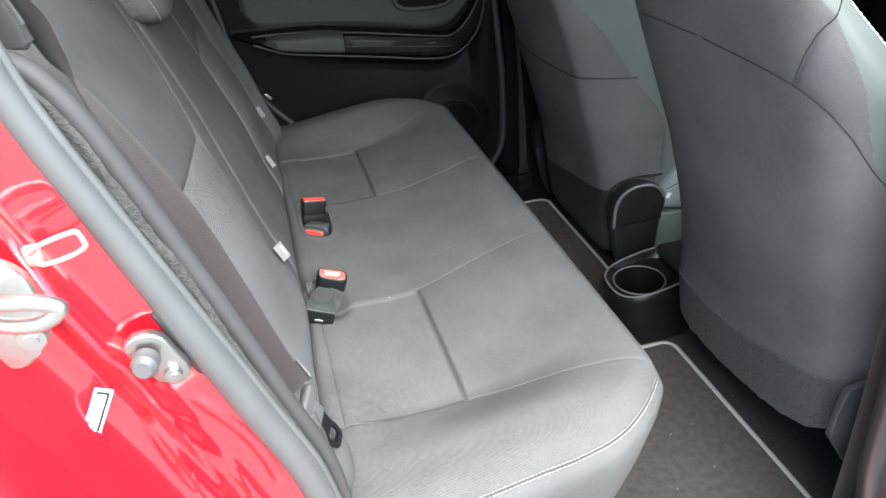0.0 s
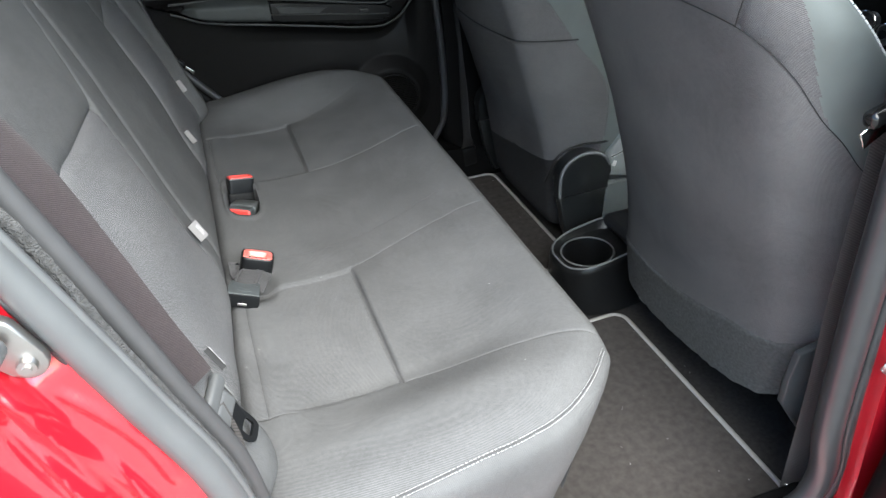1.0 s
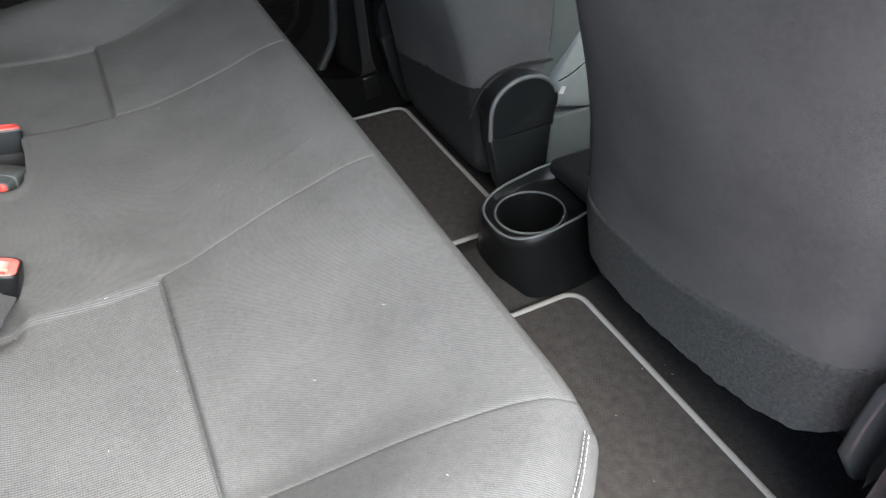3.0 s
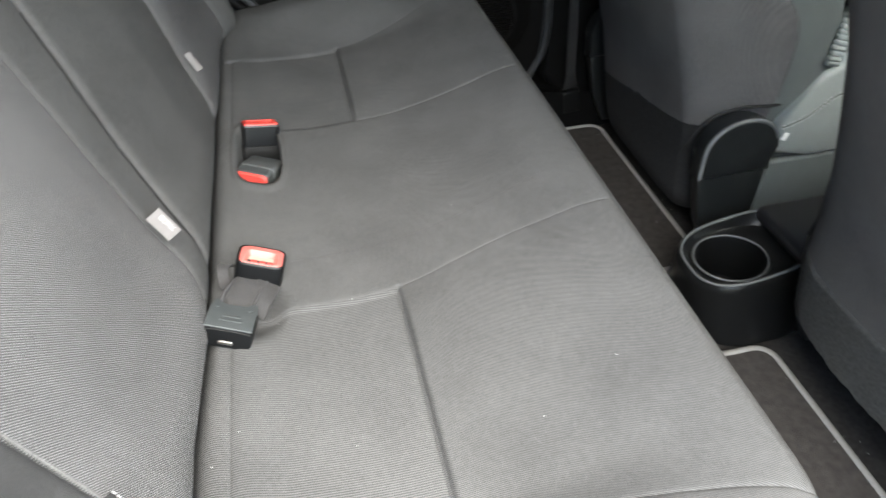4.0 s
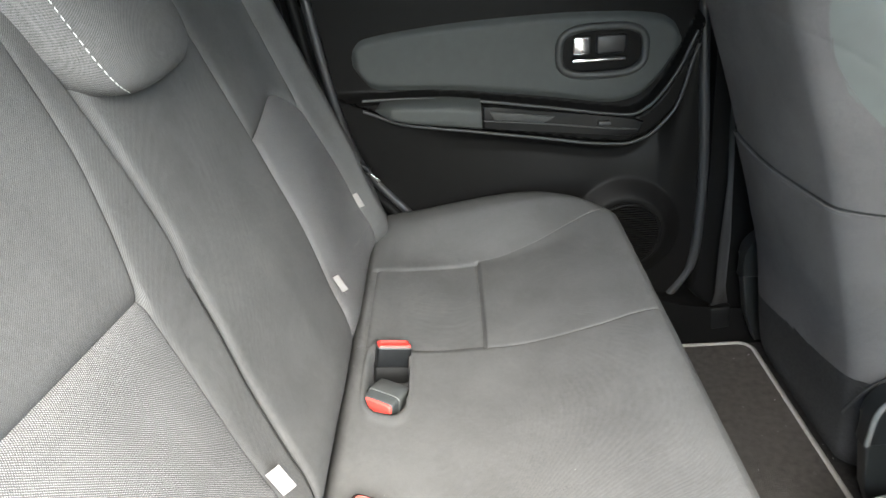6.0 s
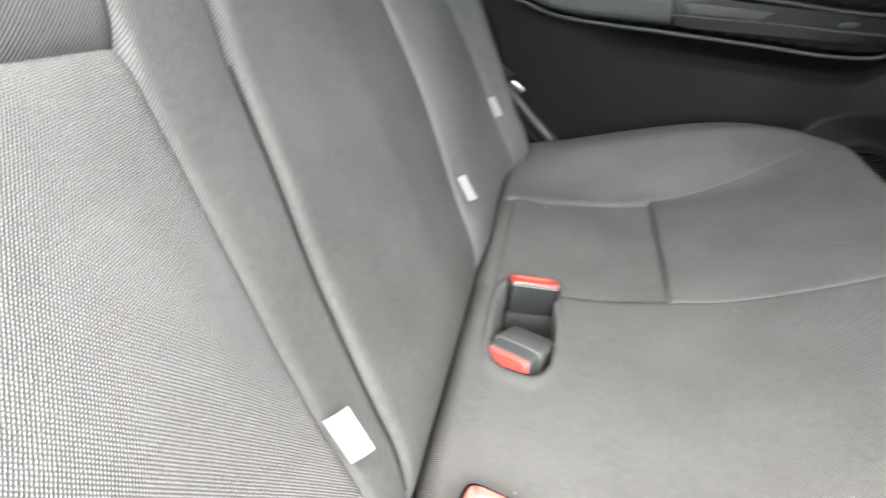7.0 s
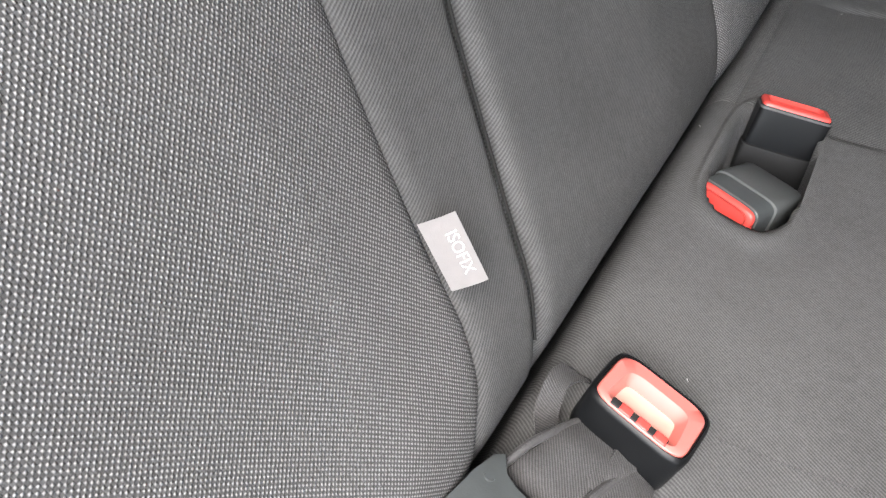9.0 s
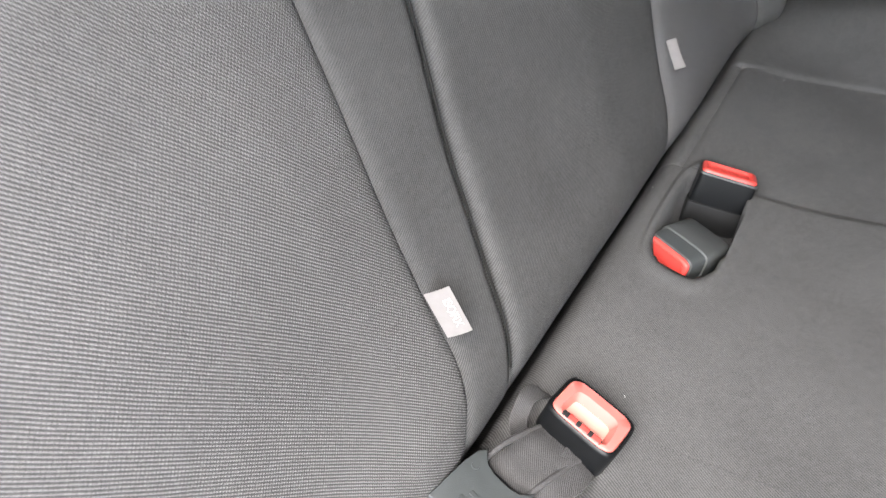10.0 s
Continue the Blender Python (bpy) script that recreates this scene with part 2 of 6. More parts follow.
def hang(ob, parent, label=""):
    if parent is not None:
        ob.parent = parent
        ob.matrix_parent_inverse = Matrix.Translation(-parent.location) if parent.parent is None else Matrix.Translation(-parent.matrix_world.translation)
    if label:
        ob["label"] = label
    return ob


def part(name, bm, material, parent=None, label="", smooth=True):
    me = bpy.data.meshes.new(name)
    bmesh.ops.recalc_face_normals(bm, faces=bm.faces)
    bm.to_mesh(me)
    bm.free()
    me.materials.append(material)
    if smooth:
        me.polygons.foreach_set("use_smooth", [True] * len(me.polygons))
        me.set_sharp_from_angle(angle=radians(40))
    return hang(new(name, me), parent, label)


def sheet(name, P, UV, material, parent=None, label="", mask=None, close=False, sharp=60):
    """Mesh of a grid of points (n, m, 3), with a UV map in metres; mask keeps some of its (n-1, m-1) cells."""
    n, k = P.shape[:2]
    idx = np.arange(n * k).reshape(n, k)
    if close:
        a, b, c, d = idx[:-1], np.roll(idx, -1, 1)[:-1], np.roll(idx, -1, 1)[1:], idx[1:]
    else:
        a, b, c, d = idx[:-1, :-1], idx[:-1, 1:], idx[1:, 1:], idx[1:, :-1]
    quads = np.stack([a, b, c, d], -1)
    quads = quads.reshape(-1, 4) if mask is None else quads[mask]
    used = np.unique(quads)
    remap = np.full(n * k, -1)
    remap[used] = np.arange(len(used))
    q = remap[quads]
    me = bpy.data.meshes.new(name)
    me.from_pydata(P.reshape(-1, 3)[used].tolist(), [], q.tolist())
    if UV is not None:
        layer = me.uv_layers.new(name="UVMap")
        layer.data.foreach_set("uv", UV.reshape(-1, 2)[quads.reshape(-1)].astype(np.float32).ravel())
    me.polygons.foreach_set("use_smooth", [True] * len(me.polygons))
    me.set_sharp_from_angle(angle=radians(sharp))
    me.materials.append(material)
    me.update()
    return hang(new(name, me), parent, label)


def curve(*pts):
    """Smooth curve through (x, y) points."""
    xs, ys = np.array([p[0] for p in pts], float), np.array([p[1] for p in pts], float)
    d = np.diff(ys) / np.diff(xs)
    t = np.concatenate([[d[0]], np.where(d[:-1] * d[1:] > 0, 2 * d[:-1] * d[1:] / (d[:-1] + d[1:] + 1e-12), 0), [d[-1]]])

    def f(x):
        x = np.clip(np.asarray(x, float), xs[0], xs[-1])
        i = np.clip(np.searchsorted(xs, x) - 1, 0, len(xs) - 2)
        h = xs[i + 1] - xs[i]
        s = (x - xs[i]) / h
        return ((2 * s**3 - 3 * s**2 + 1) * ys[i] + (s**3 - 2 * s**2 + s) * h * t[i]
                + (-2 * s**3 + 3 * s**2) * ys[i + 1] + (s**3 - s**2) * h * t[i + 1])
    return f


def spline(pts, n):
    """n points on a smooth curve through 3D points."""
    pts = np.array(pts, float)
    s = np.concatenate([[0], np.cumsum(np.linalg.norm(np.diff(pts, axis=0), axis=1))])
    q = np.linspace(0, s[-1], n)
    return np.stack([curve(*zip(s, pts[:, i]))(q) for i in range(3)], 1)


def ease(n):
    return 0.5 - 0.5 * np.cos(np.linspace(0, np.pi, n))


def rbox(size, at=(0, 0, 0), bevel=0.004, rot=None, taper=1.0, segments=3):
    """A box with rounded edges as a bmesh; taper scales its top."""
    bm = bmesh.new()
    bmesh.ops.create_cube(bm, size=1)
    for v in bm.verts:
        k = taper if v.co.z > 0 else 1
        v.co = Vector((v.co.x * size[0] * k, v.co.y * size[1] * k, v.co.z * size[2]))
    bmesh.ops.bevel(bm, geom=bm.edges[:], offset=bevel, segments=segments, affect='EDGES', profile=0.5)
    m = Matrix.Translation(at) @ (rot.to_4x4() if rot is not None else Matrix())
    bmesh.ops.transform(bm, matrix=m, verts=bm.verts)
    return bm


def prism(outline, y0, y1, bevel=0.0, axis='y', segments=3):
    """Extrudes an outline of (x, z) points from y0 to y1; axis 'z' takes (x, y) points."""
    bm = bmesh.new()
    put = (lambda a, b, c: (a, c, b)) if axis == 'y' else (lambda a, b, c: (a, b, c))
    low = [bm.verts.new(put(a, b, y0)) for a, b in outline]
    high = [bm.verts.new(put(a, b, y1)) for a, b in outline]
    bm.faces.new(low)
    bm.faces.new(high[::-1])
    n = len(outline)
    for i in range(n):
        bm.faces.new((low[i], low[(i + 1) % n], high[(i + 1) % n], high[i]))
    if bevel:
        rim = [e for e in bm.edges if (e.verts[0] in high) == (e.verts[1] in high)]
        bmesh.ops.bevel(bm, geom=rim, offset=bevel, segments=segments, affect='EDGES', profile=0.5)
    return bm


def frame_of(normal, up):
    z = Vector(normal).normalized()
    x = Vector(up).cross(z).normalized()
    y = z.cross(x)
    return Matrix((x, y, z)).transposed()


def tube(pts, radius, n=12, flat=1.0, side=(0, 1, 0), steps=None):
    """Tube of oval section along a smooth path."""
    P = spline(pts, steps or max(8, 10 * len(pts)))
    T = np.gradient(P, axis=0)
    T /= np.linalg.norm(T, axis=1)[:, None]
    B = np.cross(T, np.array(side, float))
    B /= np.linalg.norm(B, axis=1)[:, None] + 1e-9
    N = np.cross(B, T)
    a = np.linspace(0, 2 * np.pi, n, endpoint=False)
    r = radius if np.ndim(radius) else np.full(len(P), radius)
    G = P[:, None] + r[:, None, None] * (B[:, None] * np.cos(a)[None, :, None] + flat * N[:, None] * np.sin(a)[None, :, None])
    bm = bmesh.new()
    vs = [[bm.verts.new(p) for p in row] for row in G]
    for i in range(len(vs) - 1):
        for j in range(n):
            bm.faces.new((vs[i][j], vs[i][(j + 1) % n], vs[i + 1][(j + 1) % n], vs[i + 1][j]))
    bm.faces.new(vs[0][::-1])
    bm.faces.new(vs[-1])
    return bm


def ribbon(name, pts, sides, width, material, parent, label="", thick=0.0015, steps=60):
    """Belt webbing: a strip along a smooth path, wide in the direction given for each point."""
    P = spline(pts, steps)
    knots = np.concatenate([[0], np.cumsum(np.linalg.norm(np.diff(np.array(pts, float), axis=0), axis=1))])
    S = np.stack([np.interp(np.linspace(0, knots[-1], steps), knots if len(sides) == len(pts) else np.linspace(0, knots[-1], len(sides)), np.array(sides, float)[:, i]) for i in range(3)], 1)
    T = np.gradient(P, axis=0)
    T /= np.linalg.norm(T, axis=1)[:, None]
    S = S - (S * T).sum(1)[:, None] * T
    S /= np.linalg.norm(S, axis=1)[:, None]
    N = np.cross(T, S)
    run = np.concatenate([[0], np.cumsum(np.linalg.norm(np.diff(P, axis=0), axis=1))])
    w = np.array([-.5, -.47, -.25, 0, .25, .47, .5, .47, .25, 0, -.25, -.47]) * width
    h = np.array([0, 1, 1, 1, 1, 1, 0, -1, -1, -1, -1, -1]) * thick / 2
    G = P[:, None] + S[:, None] * w[None, :, None] + N[:, None] * h[None, :, None]
    UV = np.stack(np.broadcast_arrays(w[None, :], run[:, None]), -1)
    return sheet(name, G, UV, material, parent, label, close=True)


def stitches(name, pts, length, gap, radius, parent, material, label="white stitching", lift=(0, 0, 0)):
    """A row of short raised threads along a path, one mesh."""
    P = spline(pts, 400)
    s = np.concatenate([[0], np.cumsum(np.linalg.norm(np.diff(P, axis=0), axis=1))])
    bm = bmesh.new()
    q = 0.0
    at = lambda v: Vector([np.interp(v, s, P[:, i]) for i in range(3)]) + Vector(lift)
    while q + length < s[-1]:
        a, b = at(q), at(q + length)
        m = Matrix.Translation((a + b) / 2) @ (b - a).to_track_quat('Z', 'Y').to_matrix().to_4x4()
        bmesh.ops.create_cone(bm, cap_ends=True, segments=6, radius1=radius, radius2=radius, depth=length, matrix=m)
        q += length + gap
    ob = part(name, bm, material, parent, label)
    ob["kind"] = "stuff"
    return ob


# ---------------------------------------------------------------- ground and car shell
# added ground plane, works as a reflector from below
bm = bmesh.new()
bmesh.ops.create_grid(bm, x_segments=2, y_segments=2, size=400)
tagged(part("ground", bm, M_BOUNCE), "unseen ground round the car, pale to bounce light up", "ground", kind="structure")

tagged(part("floor", rbox((1.9, 1.34, 0.06), (0.95, 0, 0.235), 0.01), M_CARPET),
                  "black carpeted car floor, dusty with lint", "floor", kind="structure")
tagged(part("tunnel", rbox((1.0, 0.20, 0.07), (0.75, 0, 0.258), 0.03, taper=0.8), M_CARPET), "low carpeted tunnel along the floor's middle", "tunnel", kind="structure")

# ---------------------------------------------------------------- rear bench backrest
BACK_N = np.array((0.927, 0.0, 0.375))
yg2 = curve((0.56, -0.15), (0.66, -0.119), (0.71, -0.101), (0.76, -0.0925), (0.81, -0.088), (0.87, -0.077), (0.93, -0.068), (0.98, -0.054), (1.1, -0.048), (1.25, -0.050))
yg = lambda z: yg2(z) - 0.0032
yi = curve((0.56, -0.195), (0.66, -0.182), (0.684, -0.167), (0.716, -0.158), (0.80, -0.158), (0.87, -0.1555), (0.93, -0.153), (0.962, -0.147), (1.02, -0.122), (1.08, -0.100), (1.25, -0.075))
yf = curve((0.56, 0.19), (0.66, 0.200), (0.72, 0.215), (0.82, 0.225), (0.90, 0.234), (0.96, 0.243), (1.1, 0.250), (1.25, 0.255))


near_x = curve((0.57, 0.020), (0.61, 0.034), (0.64, 0.047), (0.658, 0.0525), (0.68, 0.0480), (0.72, 0.030), (0.755, 0.0165), (0.85, -0.0135), (0.96, -0.049), (1.1, -0.100), (1.25, -0.160))


def back_x(y, z, near):
    """Front surface of the backrest."""
    x = near_x(z)
    if not near:
        x = x + 0.009 * np.clip((y + 0.06) / 0.15, 0, 1) ** 1.5 * np.exp(-((z - 0.80) / 0.12) ** 2)
    a = np.abs(y)
    x = x + 0.030 * np.clip((a - 0.44) / 0.10, 0, 1) ** 2 * (1 - np.clip((a - 0.55) / 0.09, 0, 1) ** 2 * 2.2)
    x = x + 0.010 * np.exp(-((a - 0.32) / 0.10) ** 2) * np.exp(-((z - 0.84) / 0.10) ** 2)
    x = x - 0.05 * np.clip((z - 1.16) / 0.09, 0, 1) ** 2
    x = x - 0.010 * np.clip((-y - 0.20) / 0.15, 0, 1) * np.exp(-((z - 0.65) / 0.05) ** 2)
    return x


def backrest(label, cols, counts, insert, ztop, groove_cols, near):
    """Cushioned backrest from column curves over the height; insert: the block of woven cloth."""
    z0, z1 = 0.57, 1.25
    ka, kb = 70, 44
    va, vb = ease(ka), ease(kb)
    Y, Z, B = [], [], []
    for b, n in enumerate(counts):
        s = ease(n + 1)[(0 if b == 0 else 1):]
        zt0 = ztop(b, s)
        for si, zt in zip(s, zt0):
            z = np.concatenate([z0 + (zt - z0) * va, zt + (z1 - zt) * vb[1:]])
            Y.append(cols[b](z) * (1 - si) + cols[b + 1](z) * si)
            Z.append(z)
            B.append(b)
    Y, Z = np.array(Y).T, np.array(Z).T
    X = back_x(Y, Z, near)
    d = np.zeros_like(Y)
    for c, depth, width in groove_cols:
        d += depth * np.exp(-np.abs(Y - c(Z)) / width)
    ci = insert
    yl, yr = cols[ci](Z), cols[ci + 1](Z)
    s = np.clip((Y - yl) / (yr - yl), 0, 1)
    zt = ztop(ci, s)
    inside = np.clip(np.minimum(Y - yl, yr - Y) / 0.004 + 1, 0, 1)
    d += 0.007 * np.exp(-np.abs(Z - zt) / 0.007) * inside
    puff = 0.004 * np.clip((zt - Z) / 0.12, 0, 1) * np.clip((Y - yl) / 0.05, 0, 1) * np.clip((yr - Y) / 0.05, 0, 1)
    below = (Z < zt)
    d -= np.where(below, puff, 0)
    P = np.stack([X, Y, Z], -1) - d[..., None] * BACK_N
    UV = np.stack([Y, Z * 1.08], -1)
    # fold the rims back
    for k in range(3):
        off = (0.012, 0.05, 0.11)[k]
        inn = (0.002, 0.006, 0.006)[k]
        if k == 0:
            L, R = P[:, :1].copy(), P[:, -1:].copy()
        ys = np.sign(P[0, -1, 1] - P[0, 0, 1])
        P = np.concatenate([L + np.array((-off, inn * ys, 0)), P, R + np.array((-off, -inn * ys, 0))], 1)
        UV = np.concatenate([UV[:, :1] - np.array((off, 0)), UV, UV[:, -1:] + np.array((off, 0))], 1)
    top = P[-1:] + np.array((-0.10, 0, -0.01))
    P = np.concatenate([P, top], 0)
    UV = np.concatenate([UV, UV[-1:] + np.array((0, 0.1))], 0)
    n, k = P.shape[:2]
    block = np.array(B)
    cell_block = np.concatenate([[-1] * 3, block[1:], [-1] * 3])
    mask = np.zeros((n - 1, k - 1), bool)
    mask[:ka - 1, :] = (cell_block == insert)[None, :]
    back = sheet("backrest", P, UV, M_TWILL, bench, label, mask=~mask)
    sheet("insert_panel", P, UV, M_INSERT, back, "coarse grey woven insert panel", mask=mask)
    return back


def const(v):
    return lambda z: np.full_like(np.asarray(z, float), v)


bench = thing("rear_bench_seat", "dark grey cloth rear bench seat with split backrest and woven inserts", "car seat", (0.25, 0.0, 0.42))
zt_edge = curve((0.0, 0.938), (0.03, 0.957), (0.08, 0.974), (0.15, 0.983), (0.25, 0.9865), (0.39, 0.981), (0.67, 0.971), (1.0, 0.959))
zt_near = lambda b, s: np.full_like(s, 0.938) if b == 0 else zt_edge(s) if b == 1 else np.full_like(s, 0.959)
yo_n = curve((0.56, -0.465), (0.70, -0.460), (0.76, -0.450), (0.84, -0.452), (0.93, -0.458), (0.98, -0.47), (1.25, -0.5))
near_back = backrest("narrow backrest half in dark grey twill", [const(-0.615), yo_n, yi, yg], [34, 70, 26], 1, zt_near,
         [(yo_n, 0.006, 0.006), (yi, 0.003, 0.004), (yg, 0.010, 0.0022)], True)
edge = [(float(back_x(np.array(float(yo_n(z))), np.array(z), True)) - 0.0035, float(yo_n(z)) + 0.001, float(z)) for z in np.linspace(0.69, 0.92, 20)]
split = [(float(back_x(np.array(float(yg(z))), np.array(z), True)) - 0.0028, float(yg(z)) + 0.0006, float(z)) for z in np.linspace(0.665, 0.93, 24)]
# near-black tube in place of the shade in the split
part("split_shade", tube(split, 0.0009, 8, steps=120), M_SEAMSHADE, near_back, "dark strip for the shade between the backrest halves")
part("edge_welt", tube(edge, 0.0012, 8, steps=120), M_WELT, near_back, "pale woven edge of the insert")
zt_far = lambda b, s: (np.full_like(s, 0.955) if b == 0 else
                       0.955 + 0.018 * np.clip(s / 0.6, 0, 1) - 0.05 * np.clip((s - 0.6) / 0.4, 0, 1) ** 2 if b == 1 else
                       np.full_like(s, 0.923))
yo_f = curve((0.56, 0.505), (0.70, 0.503), (0.78, 0.498), (0.93, 0.484), (0.98, 0.485), (1.25, 0.5))
backrest("wide backrest half in dark grey twill", [yg2, yf, yo_f, const(0.615)], [60, 60, 30], 1, zt_far,
         [(yo_f, 0.006, 0.006), (yf, 0.006, 0.006), (yg2, 0.016, 0.0042)], False)
part("back_panel", rbox((0.05, 1.22, 0.66), (-0.19, 0, 0.90), 0.01, Matrix.Rotation(radians(-22), 3, 'Y')), M_CARPET, bench, "carpeted rear shell")

# ---------------------------------------------------------------- rear bench cushion
prof = curve((0.00, 0.575), (0.02, 0.585), (0.036, 0.604), (0.045, 0.625), (0.053, 0.6370), (0.066, 0.6445), (0.085, 0.643), (0.12, 0.633), (0.22, 0.624), (0.28, 0.627), (0.35, 0.642), (0.42, 0.664), (0.47, 0.681), (0.495, 0.685), (0.515, 0.680))
a1 = curve((0.0, -0.474), (0.15, -0.470), (0.25, -0.466), (0.35, -0.482), (0.45, -0.508), (0.515, -0.526))
a2 = curve((0.0, -0.196), (0.15, -0.184), (0.25, -0.176), (0.325, -0.158), (0.385, -0.151), (0.45, -0.154), (0.515, -0.158))
b2 = curve((0.0, 0.186), (0.15, 0.187), (0.25, 0.194), (0.35, 0.188), (0.45, 0.184), (0.515, 0.186))
b1 = curve((0.0, 0.40), (0.08, 0.408), (0.117, 0.427), (0.18, 0.440), (0.25, 0.448), (0.35, 0.466), (0.45, 0.50), (0.515, 0.526))
edge_n = curve((0.0, -0.648), (0.2, -0.648), (0.32, -0.645), (0.38, -0.636), (0.43, -0.612), (0.47, -0.580), (0.50, -0.548), (0.515, -0.530))
edge_f = lambda x: -edge_n(x)


def build_cushion():
    xs = np.concatenate([0.072 * ease(18), 0.072 + 0.178 * ease(84)[1:], 0.25 + 0.252 * ease(60)[1:]])
    cols = [edge_n, a1, a2, b2, b1, edge_f]
    counts = [34, 56, 120, 56, 34]
    Y, B = [], []
    for b, n in enumerate(counts):
        for si in ease(n + 1)[(0 if b == 0 else 1):]:
            Y.append(cols[b](xs) * (1 - si) + cols[b + 1](xs) * si)
            B.append(b)
    Y = np.array(Y).T
    X = np.broadcast_to(xs[:, None], Y.shape).copy()
    Xs = X + 0.009 * np.clip((-Y - 0.20) / 0.15, 0, 1) * np.clip((0.09 - X) / 0.03, 0, 1)
    Z = prof(Xs)
    # bolsters at the ends, rolled edges
    e = np.minimum(Y - edge_n(X), edge_f(X) - Y)
    Z = Z - 0.016 * np.clip(1 - e / 0.05, 0, 1) ** 2
    crown = curve((0.0, 0.575), (0.02, 0.585), (0.036, 0.604), (0.045, 0.625), (0.053, 0.6370), (0.08, 0.649), (0.14, 0.659), (0.22, 0.674), (0.30, 0.686), (0.38, 0.691), (0.45, 0.690), (0.515, 0.680))
    wgt = np.clip((np.abs(Y) - 0.44) / 0.13, 0, 1) * np.where(Y > 0, 0.80, 1.0)
    Z = Z + (crown(Xs) - prof(Xs)) * wgt * wgt * (3 - 2 * wgt)
    for lo, hi in ((a1, a2), (b2, b1)):
        Z = Z - 0.004 * np.clip((X - 0.072) / 0.05, 0, 1) * np.clip((0.2505 - X) / 0.002, 0, 1) * np.clip(np.minimum(Y - lo(X), hi(X) - Y) / 0.006, 0, 1)
    for lo, hi, dl, dh in ((a1, a2, 0.0016, 0.0008), (b2, b1, 0.0019, 0.0007)):
        within = np.clip(np.minimum(Y - lo(X), hi(X) - Y) / 0.004 + 1, 0, 1)
        inner = np.clip(np.minimum(Y - lo(X), hi(X) - Y) / 0.05, 0, 1)
        Z = Z - 0.0050 * np.exp(-np.abs(X - 0.251) / 0.0019) * within
        Z = Z + 0.0055 * np.clip((X - 0.25) / 0.006, 0, 1) * np.exp(-np.clip(X - 0.25, 0, 1) / 0.07) * inner * inner * (3 - 2 * inner)
        Z = Z - 0.004 * np.exp(-np.abs(X - 0.072) / 0.005) * within
        rear = np.clip((0.253 - X) / 0.006, 0, 1)
        for c, df in ((lo, dl), (hi, dh)):
            dr, wr = (0.0014, 0.0042) if c is b1 else (0.0017, 0.0024)
            Z = Z - (dr * rear + df * (1 - rear)) * np.exp(-np.abs(Y - c(X)) / np.where(rear > 0.5, wr, 0.0016))
    # pocket for the middle buckles
    q = (np.abs((X - 0.1085) / 0.0275) ** 3.5 + np.abs((Y - 0.120) / 0.068) ** 3.5)
    k = np.clip((1.15 - q) / 0.30, 0, 1)
    Z = Z - 0.040 * k * k * (3 - 2 * k) + 0.003 * np.exp(-((q - 1.8) / 0.6) ** 2)
    Z = Z - 0.020 * np.exp(-(((X - 0.088) / 0.036) ** 2 + ((Y + 0.170) / 0.048) ** 2) ** 2)
    rng = np.random.RandomState(4)
    for _ in range(10):
        cx, cy, r, am = rng.uniform(0.28, 0.48), rng.uniform(-0.6, 0.6), rng.uniform(0.05, 0.12), rng.uniform(-0.0012, 0.0012)
        Z = Z + am * np.exp(-((X - cx) ** 2 + (Y - cy) ** 2) / r**2)
    P = np.stack([X, Y, Z], -1)
    UV = np.stack([-X, Y], -1)
    n, k = P.shape[:2]
    cb = np.array(B)[1:]
    front = (xs[:-1] + xs[1:]) / 2
    mask = np.zeros((n - 1, k - 1), bool)
    mask[np.ix_((front > 0.072) & (front < 0.25), cb == 1)] = True
    mask_f = np.zeros_like(mask)
    mask_f[np.ix_((front > 0.072) & (front < 0.25), cb == 3)] = True
    strip = np.zeros_like(mask)
    strip[np.ix_(front < 0.072, (cb == 1) | (cb == 3))] = True
    cushion = sheet("seat_cushion", P, UV, M_TWILL, bench, "wide bench cushion in dark grey twill cloth", mask=~(mask | mask_f | strip), sharp=75)
    sheet("insert_panel", P, UV, M_SEATINS, cushion, "ribbed grey woven insert panel", mask=mask)
    sheet("insert_panel", P, UV, M_SEATINS, cushion, "ribbed grey woven insert panel", mask=mask_f)
    for blk in (1, 3):
        one = np.zeros_like(mask)
        one[np.ix_(front < 0.072, cb == blk)] = True
        sheet("rear_strip", P, UV, M_RIB, cushion, "ribbed cloth strip along the backrest", mask=one)
    # skirt round near side, front and far side
    rim = np.concatenate([P[:, 0], P[-1, 1:-1], P[::-1, -1]], 0)
    T = np.gradient(rim, axis=0)
    N = np.stack([T[:, 1], -T[:, 0], np.zeros(len(T))], 1)
    N /= np.linalg.norm(N, axis=1)[:, None] + 1e-9
    for _ in range(6):
        N[1:-1] = (N[:-2] + 2 * N[1:-1] + N[2:]) / 4
    N /= np.linalg.norm(N, axis=1)[:, None] + 1e-9
    run = np.concatenate([[0], np.cumsum(np.linalg.norm(np.diff(rim, axis=0), axis=1))])
    rows, uvs = [], []
    for off, dz in ((0, 0), (0.006, -0.004), (0.0125, -0.011), (0.015, -0.022), (0.014, -0.045), (0.004, -0.09), (-0.010, -0.15), (-0.024, -0.21), (-0.038, -0.27)):
        r = rim + N * off
        r[:, 2] = np.where(dz > -0.06, rim[:, 2] + dz, 0.66 + dz)
        rows.append(r)
        uvs.append(np.stack([run, np.full_like(run, dz)], 1))
    sheet("side_cover", np.array(rows), np.array(uvs), M_TWILL, cushion, "dark grey twill cloth side")
